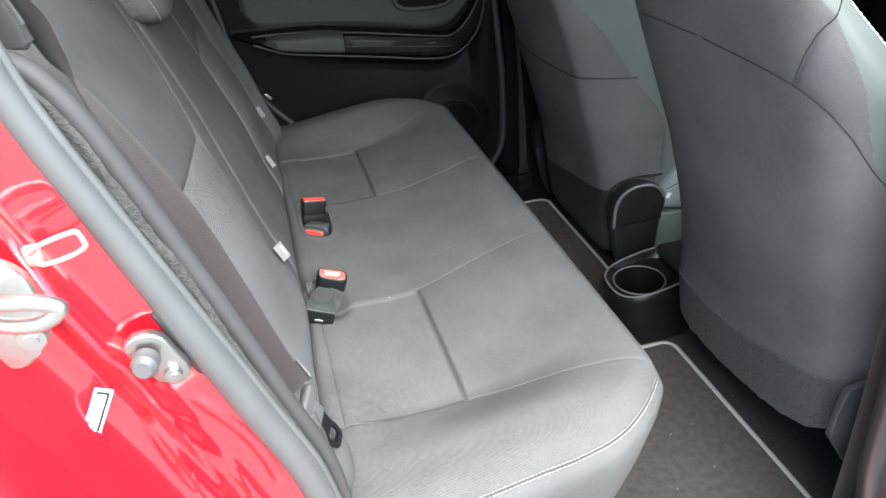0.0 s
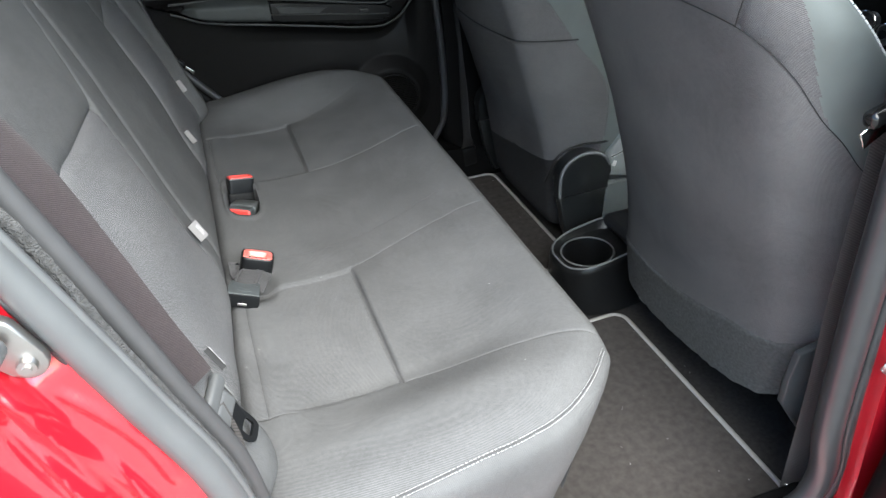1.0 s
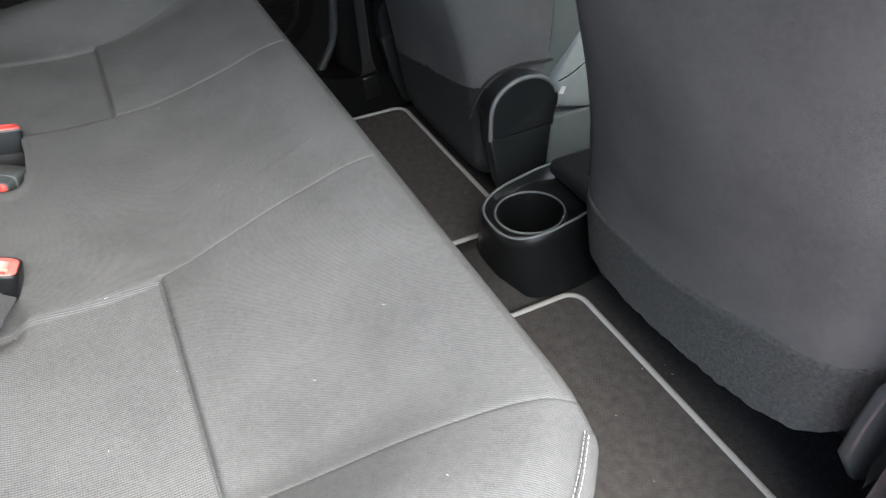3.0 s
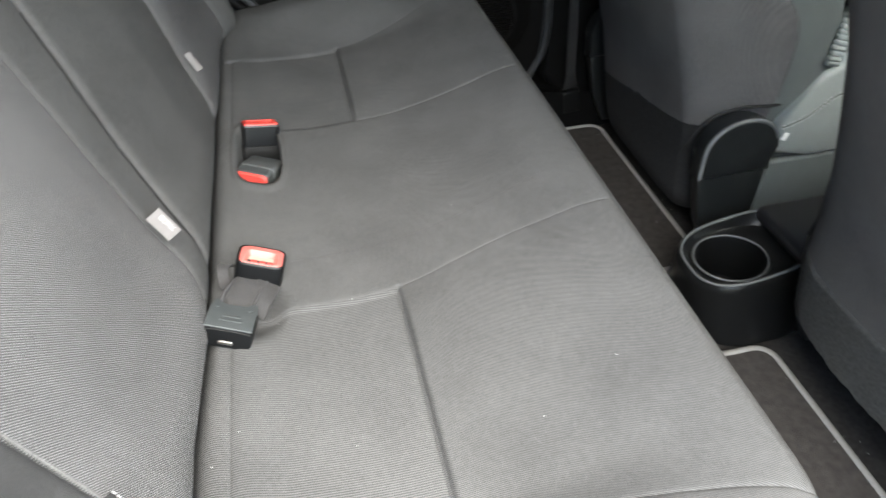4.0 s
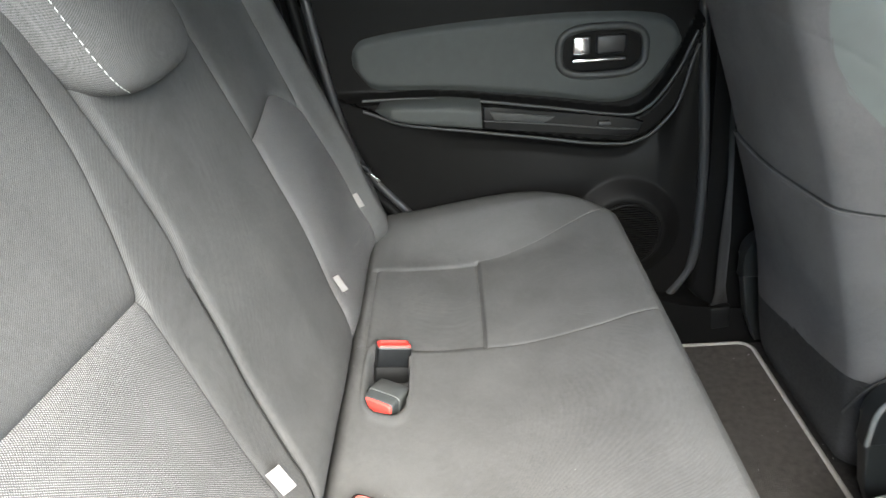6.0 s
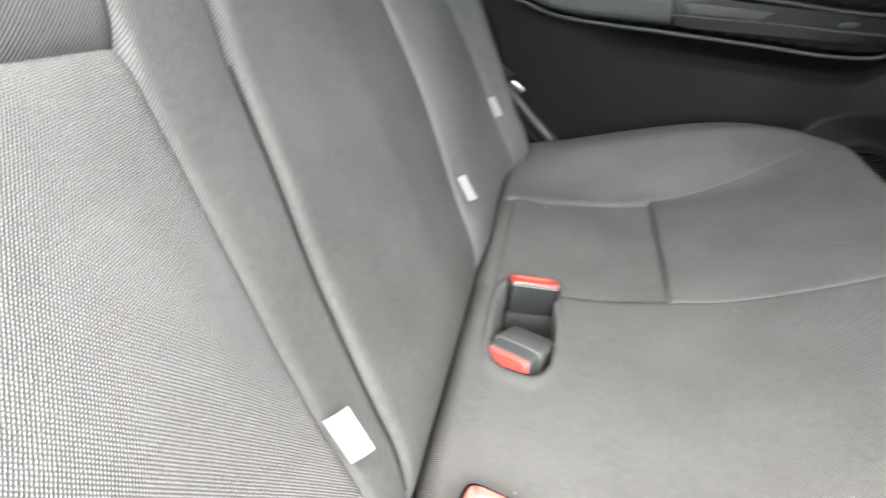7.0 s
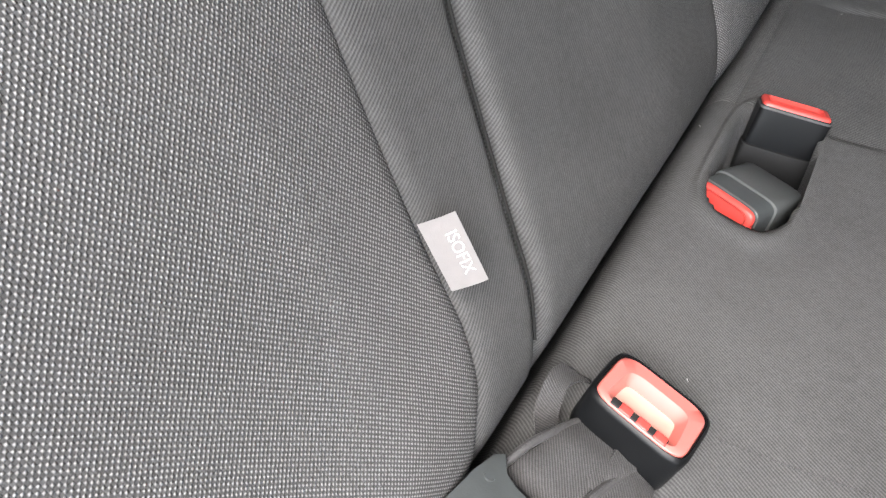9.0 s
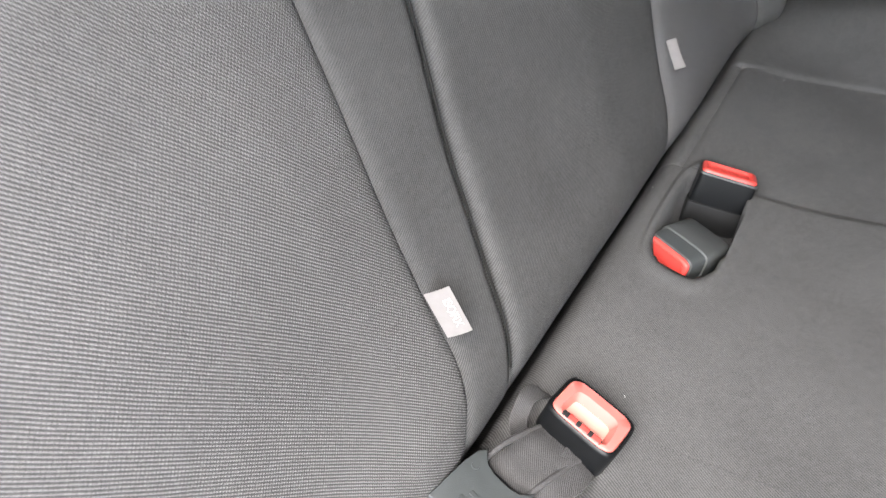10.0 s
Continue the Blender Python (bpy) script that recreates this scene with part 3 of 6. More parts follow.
    # piping and double seam at the near end
    pipe = P[20:, 0] + N[20:n] * 0.003 + np.array((0, 0, 0.001))
    pts = [tuple(p) for p in pipe[::6]] + [tuple(pipe[-1])]
    part("piping", tube(pts, 0.0006, 8, steps=120), M_WEB, cushion, "cloth piping")
    stitches("stitching", [tuple(Vector(p) + Vector((0, 0.0018, 0.0012))) for p in pts[4:]], 0.0032, 0.0020, 0.00028, cushion, M_THREAD)
    stitches("stitching", [tuple(Vector(p) + Vector((0.0012, -0.0018, -0.0012))) for p in pts[4:]], 0.0032, 0.0020, 0.00028, cushion, M_THREAD)
    # fine seam across the middle place
    pts = []
    for xv in np.linspace(0.140, 0.455, 30):
        i = int(np.argmin(np.abs(xs - xv)))
        yv = -0.110 + 0.115 * (xs[i] - 0.135)
        pts.append((xs[i], yv, float(np.interp(yv, Y[i], Z[i])) + 0.0002))
    pts = [p for k, p in enumerate(pts) if k == 0 or p[0] > pts[k - 1][0]]
    stitches("cover_seam", pts, 0.0045, 0.0012, 0.00035, cushion, M_WEB, label="fine grey seam")
    # lint
    bm = bmesh.new()
    for _ in range(26):
        i, j = rng.randint(5, n - 8), rng.randint(5, k - 5)
        if q[i, j] < 2:
            continue
        c = Vector(P[i, j]) + Vector((0, 0, 0.0006))
        m = Matrix.Translation(c) @ Matrix.Rotation(rng.uniform(0, 3), 4, 'Z') @ Matrix.Rotation(radians(90), 4, 'X')
        bmesh.ops.create_cone(bm, cap_ends=True, segments=4, radius1=0.00022, radius2=0.00016, depth=rng.uniform(0.0008, 0.0028), matrix=m)
    tagged(part("lint", bm, M_LINT), "pale lint specks on the bench cushion", "lint", kind="stuff")


build_cushion()

# ---------------------------------------------------------------- front seats
def front_seat(yc, driver):
    side = 1 if yc > 0 else -1
    seat = thing("bucket_seat", "dark grey cloth driver seat seen from behind" if driver else "dark grey cloth passenger seat with back pocket",
                 "car seat", (1.05, yc, 0.27), group="front seats")
    zlow = 0.42 if driver else 0.335
    zlist = np.linspace(zlow, 1.30, 340)
    na = 340
    ang = np.linspace(0, 2 * np.pi, na, endpoint=False)
    half = curve((0.335, 0.21), (0.36, 0.222), (0.42, 0.234), (0.50, 0.243), (0.60, 0.247), (0.80, 0.248), (0.95, 0.256 if driver else 0.244), (1.06, 0.250 if driver else 0.232), (1.15, 0.208), (1.22, 0.165), (1.28, 0.13), (1.30, 0.09))
    thick = curve((0.335, 0.05), (0.36, 0.06), (0.42, 0.07), (0.60, 0.085), (0.85, 0.085), (1.0, 0.066), (1.10, 0.052), (1.25, 0.04), (1.30, 0.025)) if driver else curve((0.335, 0.05), (0.36, 0.06), (0.42, 0.07), (0.60, 0.085), (0.85, 0.085), (1.10, 0.07), (1.25, 0.05), (1.30, 0.025))
    rear = curve((0.335, 0.838), (0.36, 0.828), (0.42, 0.818), (0.50, 0.806), (0.60, 0.788), (0.70, 0.762), (0.80, 0.728), (0.90, 0.692), (1.087, 0.618), (1.20, 0.575), (1.27, 0.563), (1.30, 0.58))
    zs = zlist[:, None]
    c, s = np.cos(ang)[None], np.sin(ang)[None]
    nx = 2.9 if driver else 4.0
    ex = 2 / nx
    wing = lambda r: 0.075 * np.clip((r - 0.62) / 0.38, 0, 1) ** 3.2 if driver else 0.115 * np.clip((r - 0.68) / 0.32, 0, 1) ** 2.0
    w, b = half(zs), thick(zs)
    y = w * np.sign(s) * np.abs(s) ** ex
    x = rear(zs) + b - b * np.sign(c) * np.abs(c) ** ex
    # forward-reaching side wings
    x = x + wing(np.abs(y) / w) * np.clip((1.18 - zs) / 0.2, 0, 1)
    # the driver's cover bulges towards the console low down
    bulge = lambda yv, zv: yv * np.where(yv > 0, 1 + (0.10 * np.clip((0.84 - zv) / 0.22, 0, 1) + 0.07 * np.clip((0.64 - zv) / 0.14, 0, 1) if driver else 0.0), 1.0)
    y = bulge(y, zs) + yc
    z = np.broadcast_to(zs, y.shape).copy()
    rearside = np.clip(c * 3, 0, 1)
    dy = np.abs(y - yc)
    d = np.zeros_like(y)
    seam_z = curve((0.0, 1.080), (0.102, 1.076), (0.168, 1.068), (0.202, 1.049), (0.220, 1.018), (0.231, 0.970), (0.240, 0.936), (0.246, 0.888), (0.26, 0.84))
    sag = 0.012 * np.exp(-((z - 0.78) / 0.14) ** 2) * np.exp(-(dy / 0.13) ** 2) * rearside
    d += -sag
    zseam = seam_z(dy)
    d += 0.0015 * np.exp(-np.abs(z - zseam) / 0.005) * rearside
    if driver:
        d += 0.004 * np.exp(-np.abs(y - yc + 0.168 + 0.42 * (z - 1.068)) / 0.005) * (z > zseam) * rearside
    else:
        zp = 0.820 - 0.010 * (y - yc) / 0.2
        d += -0.006 * np.clip((zp - z) / 0.004, 0, 1) * rearside * np.clip((0.225 - dy) / 0.02, 0, 1) * np.clip((z - 0.56) / 0.1, 0, 1)
    x = x + d
    P = np.stack([x, y, z], -1)
    UV = np.stack([np.broadcast_to((y - yc), y.shape), z * 1.1], -1)
    front = np.zeros((len(zlist) - 1, na), bool)
    front[:, (np.cos(ang) < -0.25)] = True
    upper = ((zlist[:-1, None] > 1.10) & (np.cos(ang)[None] < 0.2))
    if driver:
        shoulder_x = curve((0.84, 0.80), (0.93, 0.752), (0.987, 0.716), (1.047, 0.685), (1.091, 0.665), (1.20, 0.61), (1.30, 0.56))
        upper = upper | ((z[:-1] > zseam[:-1]) & (y[:-1] < yc - 0.15) & (x[:-1] > shoulder_x(z[:-1])))
    lea = front | upper
    bolster_x = curve((0.55, 0.915), (0.634, 0.922), (0.707, 0.916), (0.757, 0.891), (0.82, 0.837), (0.94, 0.750), (1.004, 0.688), (1.08, 0.655), (1.30, 0.62))
    low = np.zeros_like(lea)
    if not driver:
        lea = (x[:-1] > bolster_x(z[:-1])) | (z[:-1] > 1.12)
        low = (z[:-1] < 0.497 - 0.20 * (y[:-1] - yc)) & (x[:-1] < 0.92)
        lea = lea & ~low
    hem_z = curve((-0.245, 0.545), (-0.236, 0.520), (-0.202, 0.462), (-0.165, 0.442), (-0.116, 0.428), (-0.038, 0.415), (0.086, 0.404), (0.216, 0.414), (0.25, 0.43))
    open_low = (z[:-1] < hem_z(y[:-1] - yc) + 0.012) & driver
    back = sheet("backrest_cover", P, UV, M_FRONT, seat, "dark grey twill cloth backrest", mask=~(lea | low | open_low), close=True)
    if not driver:
        sheet("lower_panel", P, UV, M_FELTD, seat, "dark felt lower panel", mask=low, close=True)
        for sg in (1, -1):
            pts = []
            for zz in np.linspace(0.60, 1.06, 26):
                i = int(np.argmin(np.abs(zlist - zz)))
                j = int(np.argmin(np.abs(x[i] - bolster_x(zz)) + 9 * (np.sin(ang) * sg < 0.15)))
                pts.append(tuple(P[i, j] + np.array((0, sg * 0.0004, 0))))
            part("bolster_seam", tube(pts[::3] + pts[-1:], 0.0008, 8, side=(1, 0, 0), steps=90), M_FRONT, seat, "stitched bolster seam")
    sheet("backrest_front", P, UV, M_LEATHER, seat, "grey leatherette front and bolsters", mask=lea, close=True)
    bm = prism([(0.60 + 0.02 * math.cos(t), yc + 0.10 * math.sin(t)) for t in np.linspace(0, 2 * np.pi, 24, endpoint=False)], 1.295, 1.305, axis='z')
    part("top_cap", bm, M_LEATHER, seat)
    # felt flap at the bottom of the backrest
    zf = np.linspace(0.0, 1.0, 26)
    yy = np.linspace(-0.236, 0.236, 70)
    top = curve((-0.245, 0.616), (-0.207, 0.583), (-0.162, 0.569), (-0.11, 0.561), (-0.03, 0.538), (0.04, 0.523), (0.154, 0.517), (0.22, 0.531), (0.25, 0.54))(yy)
    bot = hem_z(yy)
    bot = bot + 0.003 * np.sin(yy * 190) * np.sin(yy * 71 + 1)
    Zf = bot[None] + (top - bot)[None] * zf[:, None]
    rel = np.abs(yy)[None] / half(Zf)
    Xf = rear(Zf) + thick(Zf) * (1 - np.sqrt(1 - np.clip(rel, 0, 0.999) ** nx) ** ex) + wing(rel) - 0.0022
    Xf = Xf + 0.005 * np.clip((zf[:, None] - 0.94) / 0.06, 0, 1)
    rng = np.random.RandomState(7)
    Xf = Xf - 0.002 * rng.rand(*Xf.shape)
    if driver:
        sheet("felt_flap", np.stack([Xf, bulge(np.broadcast_to(yy[None], Zf.shape), Zf) + yc, Zf], -1), np.stack([np.broadcast_to(yy[None], Zf.shape), Zf], -1), M_FLAP, seat, "fuzzy grey felt lower flap")
    # plastic recliner covers
    for sd in (1, -1):
        yy0 = yc + sd * 0.222
        if driver and sd < 0:
            outline = [(0.795, 0.500), (0.794, 0.550), (0.798, 0.598), (0.850, 0.606), (0.95, 0.585), (0.96, 0.45), (0.905, 0.385), (0.850, 0.420)]
            yy0 = yc - 0.231
        else:
            outline = [(0.948, 0.466)] + [(0.880 + 0.067 * math.cos(t), 0.508 + 0.067 * abs(math.sin(t)) ** 0.8) for t in np.linspace(0.05, math.pi - 0.05, 26)] + [(0.813, 0.466)]
            outline = [(px + (0.035 if driver else -0.010), pz) for px, pz in outline]
        deep = 0.012 if driver and sd < 0 else 0.035
        lo_y, hi_y = min(yy0, yy0 + sd * deep), max(yy0, yy0 + sd * deep)
        cov = part("recliner_cover", prism(outline, lo_y, hi_y, 0.3 * deep, segments=5), M_GREYPL if driver and sd < 0 else M_HINGE, seat, "grey plastic hinge cover" if driver and sd < 0 else "black plastic hinge cover")
        if not (driver and sd < 0):
            k = 0.035 if driver else -0.010
            foot = [(0.944 + k, 0.472), (0.940 + k, 0.30), (0.868 + k, 0.30), (0.838 + k, 0.37), (0.817 + k, 0.472)]
            part("hinge_foot", prism(foot, lo_y + 0.006, hi_y - 0.002, 0.004), M_HINGE, cov, "black plastic lower hinge cover")
        if not driver and sd < 0:
            # pale bead painted as the sky highlight on the cover's rounded edge
            bead = [(0.870 + 0.0645 * math.cos(t), lo_y + 0.0030, 0.508 + 0.0645 * abs(math.sin(t)) ** 0.8) for t in np.linspace(0.3, math.pi - 0.08, 26)] + [(0.8058, lo_y + 0.0030, 0.470)]
            part("edge_highlight", tube(bead, 0.0042, 10, steps=90), M_EDGESHEEN, cov, "rounded edge of the hinge cover with painted highlight")
            hem = [(0.793, yy0 + 0.022, 0.490), (0.795, yy0 + 0.004, 0.530), (0.808, yy0 - 0.008, 0.566), (0.835, yy0 - 0.014, 0.584), (0.870, yy0 - 0.018, 0.590), (0.915, yy0 - 0.018, 0.586), (0.955, yy0 - 0.014, 0.586)]
            part("cover_hem", tube(hem, 0.0028, 10, steps=60), M_SEAMSHADE, seat, "turned cloth hem over the hinge")
            # stitched side bolster of the cushion, gathered welt and valance beside the tunnel
            side = [(0.925, 0.500), (0.928, 0.560), (0.950, 0.594), (0.982, 0.640), (1.02, 0.655), (1.14, 0.640), (1.30, 0.625), (1.34, 0.600), (1.34, 0.490), (1.0, 0.488)]
            # front light on this bolster is put into its lighter leatherette
            bol = part("cushion_bolster", prism(side, yc - 0.257, yc - 0.205, 0.013, segments=5), M_LITLEA, seat, "grey-green leatherette side bolster, painted as lit from the front")
            seam = [(0.934, yc - 0.2572, 0.552), (0.958, yc - 0.2580, 0.560), (0.985, yc - 0.2582, 0.576), (1.02, yc - 0.2582, 0.600), (1.10, yc - 0.2582, 0.612), (1.28, yc - 0.2582, 0.600)]
            part("bolster_seam", tube(seam, 0.0009, 8, steps=60), M_SEAMSHADE, bol, "dark stitched seam")
            for dz in (-0.0032, 0.0032):
                stitches("stitching", [(px, py - 0.0004, pz + dz) for px, py, pz in seam], 0.0042, 0.0022, 0.0007, bol, M_THREAD)
            part("valance", prism([(0.930, 0.480), (1.34, 0.478), (1.34, 0.36), (0.93, 0.36)], yc - 0.252, yc - 0.205, 0.008, segments=4), M_LEATHER, seat, "grey leatherette valance under the cushion")
            label_tag = rbox((0.010, 0.0015, 0.014), (0.943, yc - 0.2585, 0.534), 0.0004, Matrix.Rotation(radians(20), 3, 'Y'))
            part("label", label_tag, M_STICKER, seat, "small white cloth label")
            bm = bmesh.new()
            for i in range(22):
                t = i / 21
                rib = rbox((0.026, 0.010, 0.0085), (0.988 + 0.014 * t, yc - 0.2525 + 0.004 * t, 0.655 + 0.175 * t), 0.0036, Matrix.Rotation(radians(14 + 12 * t), 3, 'Y'), segments=3)
                me = bpy.data.meshes.new("rib")
                rib.to_mesh(me)
                bm.from_mesh(me)
                bpy.data.meshes.remove(me)
                rib.free()
            # welt takes the lit leatherette copy too
            part("gathered_welt", bm, M_LITLEA, seat, "gathered leatherette edge of the backrest, painted as lit")
    # cushion with bolsters and stitched leatherette
    us, vs = ease(50), ease(60)
    Xc = 0.86 + 0.50 * us[:, None] + 0 * vs[None]
    Yc = yc - 0.25 + 0.50 * vs[None] + 0 * us[:, None]
    e = np.minimum(vs, 1 - vs)[None] * 0.5
    Zc = 0.52 + 0.05 * us[:, None] + 0.035 * np.exp(-((e - 0.05) / 0.04) ** 2) - 0.12 * np.clip(1 - e / 0.035, 0, 1) ** 2 - 0.06 * np.clip((us[:, None] - 0.88) / 0.12, 0, 1) ** 2
    Pc = np.stack([Xc, Yc, Zc], -1)
    skirt_l, skirt_r = Pc[:, :1].copy(), Pc[:, -1:].copy()
    skirt_l[..., 2], skirt_r[..., 2] = 0.42, 0.42
    Pc = np.concatenate([skirt_l, Pc, skirt_r], 1)
    fr = Pc[-1:].copy()
    fr[..., 2] = 0.42
    Pc = np.concatenate([Pc, fr], 0)
    sheet("cushion", Pc, Pc[..., :2].copy(), M_LEATHER, seat, "grey leatherette seat cushion")
    for sd in (1, -1):
        stitches("stitching", [(0.88 + 0.05 * i, yc + sd * 0.21, 0.559 + 0.005 * i) for i in range(9)], 0.005, 0.002, 0.0009, seat, M_THREAD)
    part("seat_base", rbox((0.34, 0.38, 0.16), (1.18, yc, 0.345), 0.02), M_PLASTIC, seat, "black plastic seat base")
    # headrest
    hr = part("headrest", rbox((0.11, 0.26, 0.19), (0.575, yc, 1.42), 0.045, Matrix.Rotation(radians(-16), 3, 'Y'), segments=6), M_FRONT, seat)
    for sd in (1, -1):
        part("headrest_post", tube([(0.60, yc + sd * 0.07, 1.27), (0.585, yc + sd * 0.07, 1.36)], 0.006), M_CHROME, hr, "chrome post")
    # seams of the cover
    def on_back(dyy, zz):
        ww, bb = float(half(zz)), float(thick(zz))
        sv = min(abs(dyy) / ww, 0.999) ** (1 / ex)
        return (float(rear(zz)) + bb - bb * math.sqrt(1 - sv * sv) ** ex + float(wing(abs(dyy) / ww)) * min(max((1.18 - zz) / 0.2, 0), 1) - 0.012 * math.exp(-((zz - 0.78) / 0.14) ** 2) * math.exp(-(dyy / 0.13) ** 2), yc + dyy, zz)
    if driver:
        rows = [[(k, float(seam_z(abs(k)))) for k in np.concatenate([-0.246 + 0.046 * np.linspace(0, 1, 22)[:-1], np.linspace(-0.20, 0.20, 24)])],
                [(-0.168 - 0.42 * k, 1.068 + k) for k in np.linspace(0, 0.12, 8)]]
    else:
        rows = [[(k, 0.820 - 0.05 * k) for k in np.linspace(-0.238, 0.22, 40)]]
        part("lower_seam", tube([tuple(np.array(on_back(k, 0.497 - 0.20 * k)) + np.array((0.0006, 0, 0))) for k in np.linspace(-0.21, 0.21, 24)], 0.0011, 8), M_SEAMSHADE, seat, "dark lower cover seam")
    for row in rows:
        part("seam", tube([tuple(np.array(on_back(k, zz)) + np.array((-0.0002 if driver else -0.006, 0, 0))) for k, zz in row], 0.0006 if driver else 0.0016, 8), M_SEAMSHADE if driver else M_FRONT, seat, "stitched cover seam")
        if not driver:
            # near-black tube painting the shade under the pocket edge
            part("pocket_shade", tube([tuple(np.array(on_back(k, zz)) + np.array((-0.001, 0, 0.0028))) for k, zz in row], 0.0017, 8), M_SEAMSHADE, seat, "dark strip for the shade in the pocket mouth")
    # shoulder stitching
    for sg in (1, -1):
        pts = []
        for t in np.linspace(0.0, 1.0, 14):
            zz = 0.98 + 0.27 * t
            i = int(np.argmin(np.abs(zlist - zz)))
            j = int(np.argmin(np.abs(np.cos(ang) + 0.18) + (np.sin(ang) * sg < 0) * 9))
            pts.append(tuple(P[i, j] + np.array((0, sg * 0.0015, 0))))
        stitches("stitching", pts, 0.005, 0.002, 0.0011, seat, M_THREAD)
    return seat


front_seat(-0.362, True)
front_seat(0.362, False)

# ---------------------------------------------------------------- centre console with cup holder
console = thing("centre_console", "black plastic console end with open cup holder on the floor", "console", (0.85, 0, 0.27))


def console_shell():
    N = 72
    a = np.linspace(0, 2 * np.pi, N, endpoint=False)
    rows = []
    def ring(x0, x1, hw, z, ex=2.6, tilt=0.0):
        cx, hx = (x0 + x1) / 2, (x1 - x0) / 2
        c, s = np.cos(a), np.sin(a)
        x = cx + hx * np.sign(c) * np.abs(c) ** (2 / ex)
        y = hw * np.sign(s) * np.abs(s) ** (2 / ex)
        return np.stack([x, y, z + tilt * (x - 0.82)], 1)
    for x0, hw, z, tl in ((0.748, 0.100, 0.275, 0), (0.746, 0.096, 0.30, 0), (0.746, 0.086, 0.345, .08), (0.744, 0.080, 0.378, .17), (0.7445, 0.079, 0.391, .20), (0.748, 0.0755, 0.3965, .20)):
        rows.append(ring(x0, 0.96, hw, z, 2.8, tl))
    rows.append(ring(0.754, 0.945, 0.070, 0.3955, 2.8, .20))
    rows.append(ring(0.760, 0.925, 0.064, 0.386, 2.6, .10))
    rows.append(ring(0.763, 0.888, 0.057, 0.383, 2.2, .03))
    rows.append(ring(0.766, 0.885, 0.0545, 0.376, 2.1))
    rows.append(ring(0.772, 0.876, 0.049, 0.300, 2.0))
    rows.append(ring(0.80, 0.85, 0.02, 0.298, 2.0))
    rows.append(ring(0.824, 0.826, 0.001, 0.298, 2.0))
    P = np.array(rows)
    sheet("shell", P, None, M_SATIN, console, "satin black cup holder shell", close=True, sharp=35)
    # both rims carry sheen and wear as a pale colour
    inner = [(0.8245 + 0.0600 * math.cos(k), 0.0558 * math.sin(k), 0.3835 + 0.03 * 0.06 * math.cos(k)) for k in np.linspace(0, 2 * math.pi, 40)]
    part("cup_rim", tube(inner, 0.0020, side=(0, 0, 1), steps=160), M_EDGESHEEN, console, "inner cup rim, wear and sheen in its pale colour")
    rim = ring(0.7495, 0.950, 0.0735, 0.3970, 2.8, .20)
    part("top_rim", tube([tuple(p) for p in rim] + [tuple(rim[0])], 0.0024, side=(0, 0, 1), steps=260), M_EDGESHEEN, console, "upper rim, wear and sheen in its pale colour")
    part("rear_rise", rbox((0.62, 0.15, 0.16), (1.27, 0, 0.35), 0.03, taper=0.8), M_PLASTIC, console)
    part("gear_tray", rbox((0.30, 0.135, 0.03), (1.05, 0, 0.415), 0.012), M_PLASTIC, console)


console_shell()
hb = thing("handbrake", "black handbrake lever between the front seats", "handbrake", (1.1, 0.0, 0.47))
part("lever", tube([(1.02, 0.0, 0.49), (1.15, 0.0, 0.52), (1.30, 0.0, 0.55)], 0.016), M_PLASTIC, hb)
part("button", tube([(1.30, 0.0, 0.55), (1.312, 0.0, 0.5527)], 0.009), M_CHROME, hb, "chrome button")

# ---------------------------------------------------------------- floor mats
def floor_mat(x0, x1, y0, y1, label):
    ob = thing("floor_mat", label, "floor mat", ((x0 + x1) / 2, (y0 + y1) / 2, 0.265), group="rear floor mats")
    r = 0.03
    out = []
    for cx, cy, t0 in ((x1 - r, y1 - r, 0), (x0 + r, y1 - r, 90), (x0 + r, y0 + r, 180), (x1 - r, y0 + r, 270)):
        out += [(cx + r * math.cos(radians(t0 + t)), cy + r * math.sin(radians(t0 + t))) for t in range(0, 91, 15)]
    part("carpet_top", prism(out, 0.265, 0.272, axis='z'), M_MAT, ob, "dark grey carpet pile", smooth=False)
    loop = [(x, y, 0.271) for x, y in out]
    P = np.array(loop + loop[:1])
    bm = bmesh.new()
    ring = []
    for i in range(len(loop)):
        p, q = np.array(loop[i - 1]), np.array(loop[(i + 1) % len(loop)])
        t = (q - p) / np.linalg.norm(q - p)
        nrm = np.array((t[1], -t[0], 0))
        ring.append([bm.verts.new(np.array(loop[i]) + nrm * 0.0055 * math.cos(k) + np.array((0, 0, 0.0045 * math.sin(k)))) for k in np.linspace(0, 2 * np.pi, 10, endpoint=False)])
    for i in range(len(ring)):
        A, Bq = ring[i], ring[(i + 1) % len(ring)]
        for j in range(10):
            bm.faces.new((A[j], A[(j + 1) % 10], Bq[(j + 1) % 10], Bq[j]))
    part("binding", bm, M_BIND, ob, "light grey stitched edge binding")
    return ob


floor_mat(0.40, 0.860, -0.640, -0.105, "dark grey carpet floor mat with pale bound edge")
floor_mat(0.40, 0.862, 0.105, 0.620, "dark grey carpet floor mat with pale bound edge")

# crumbs and lint on the floor
rng = np.random.RandomState(21)
bm = bmesh.new()
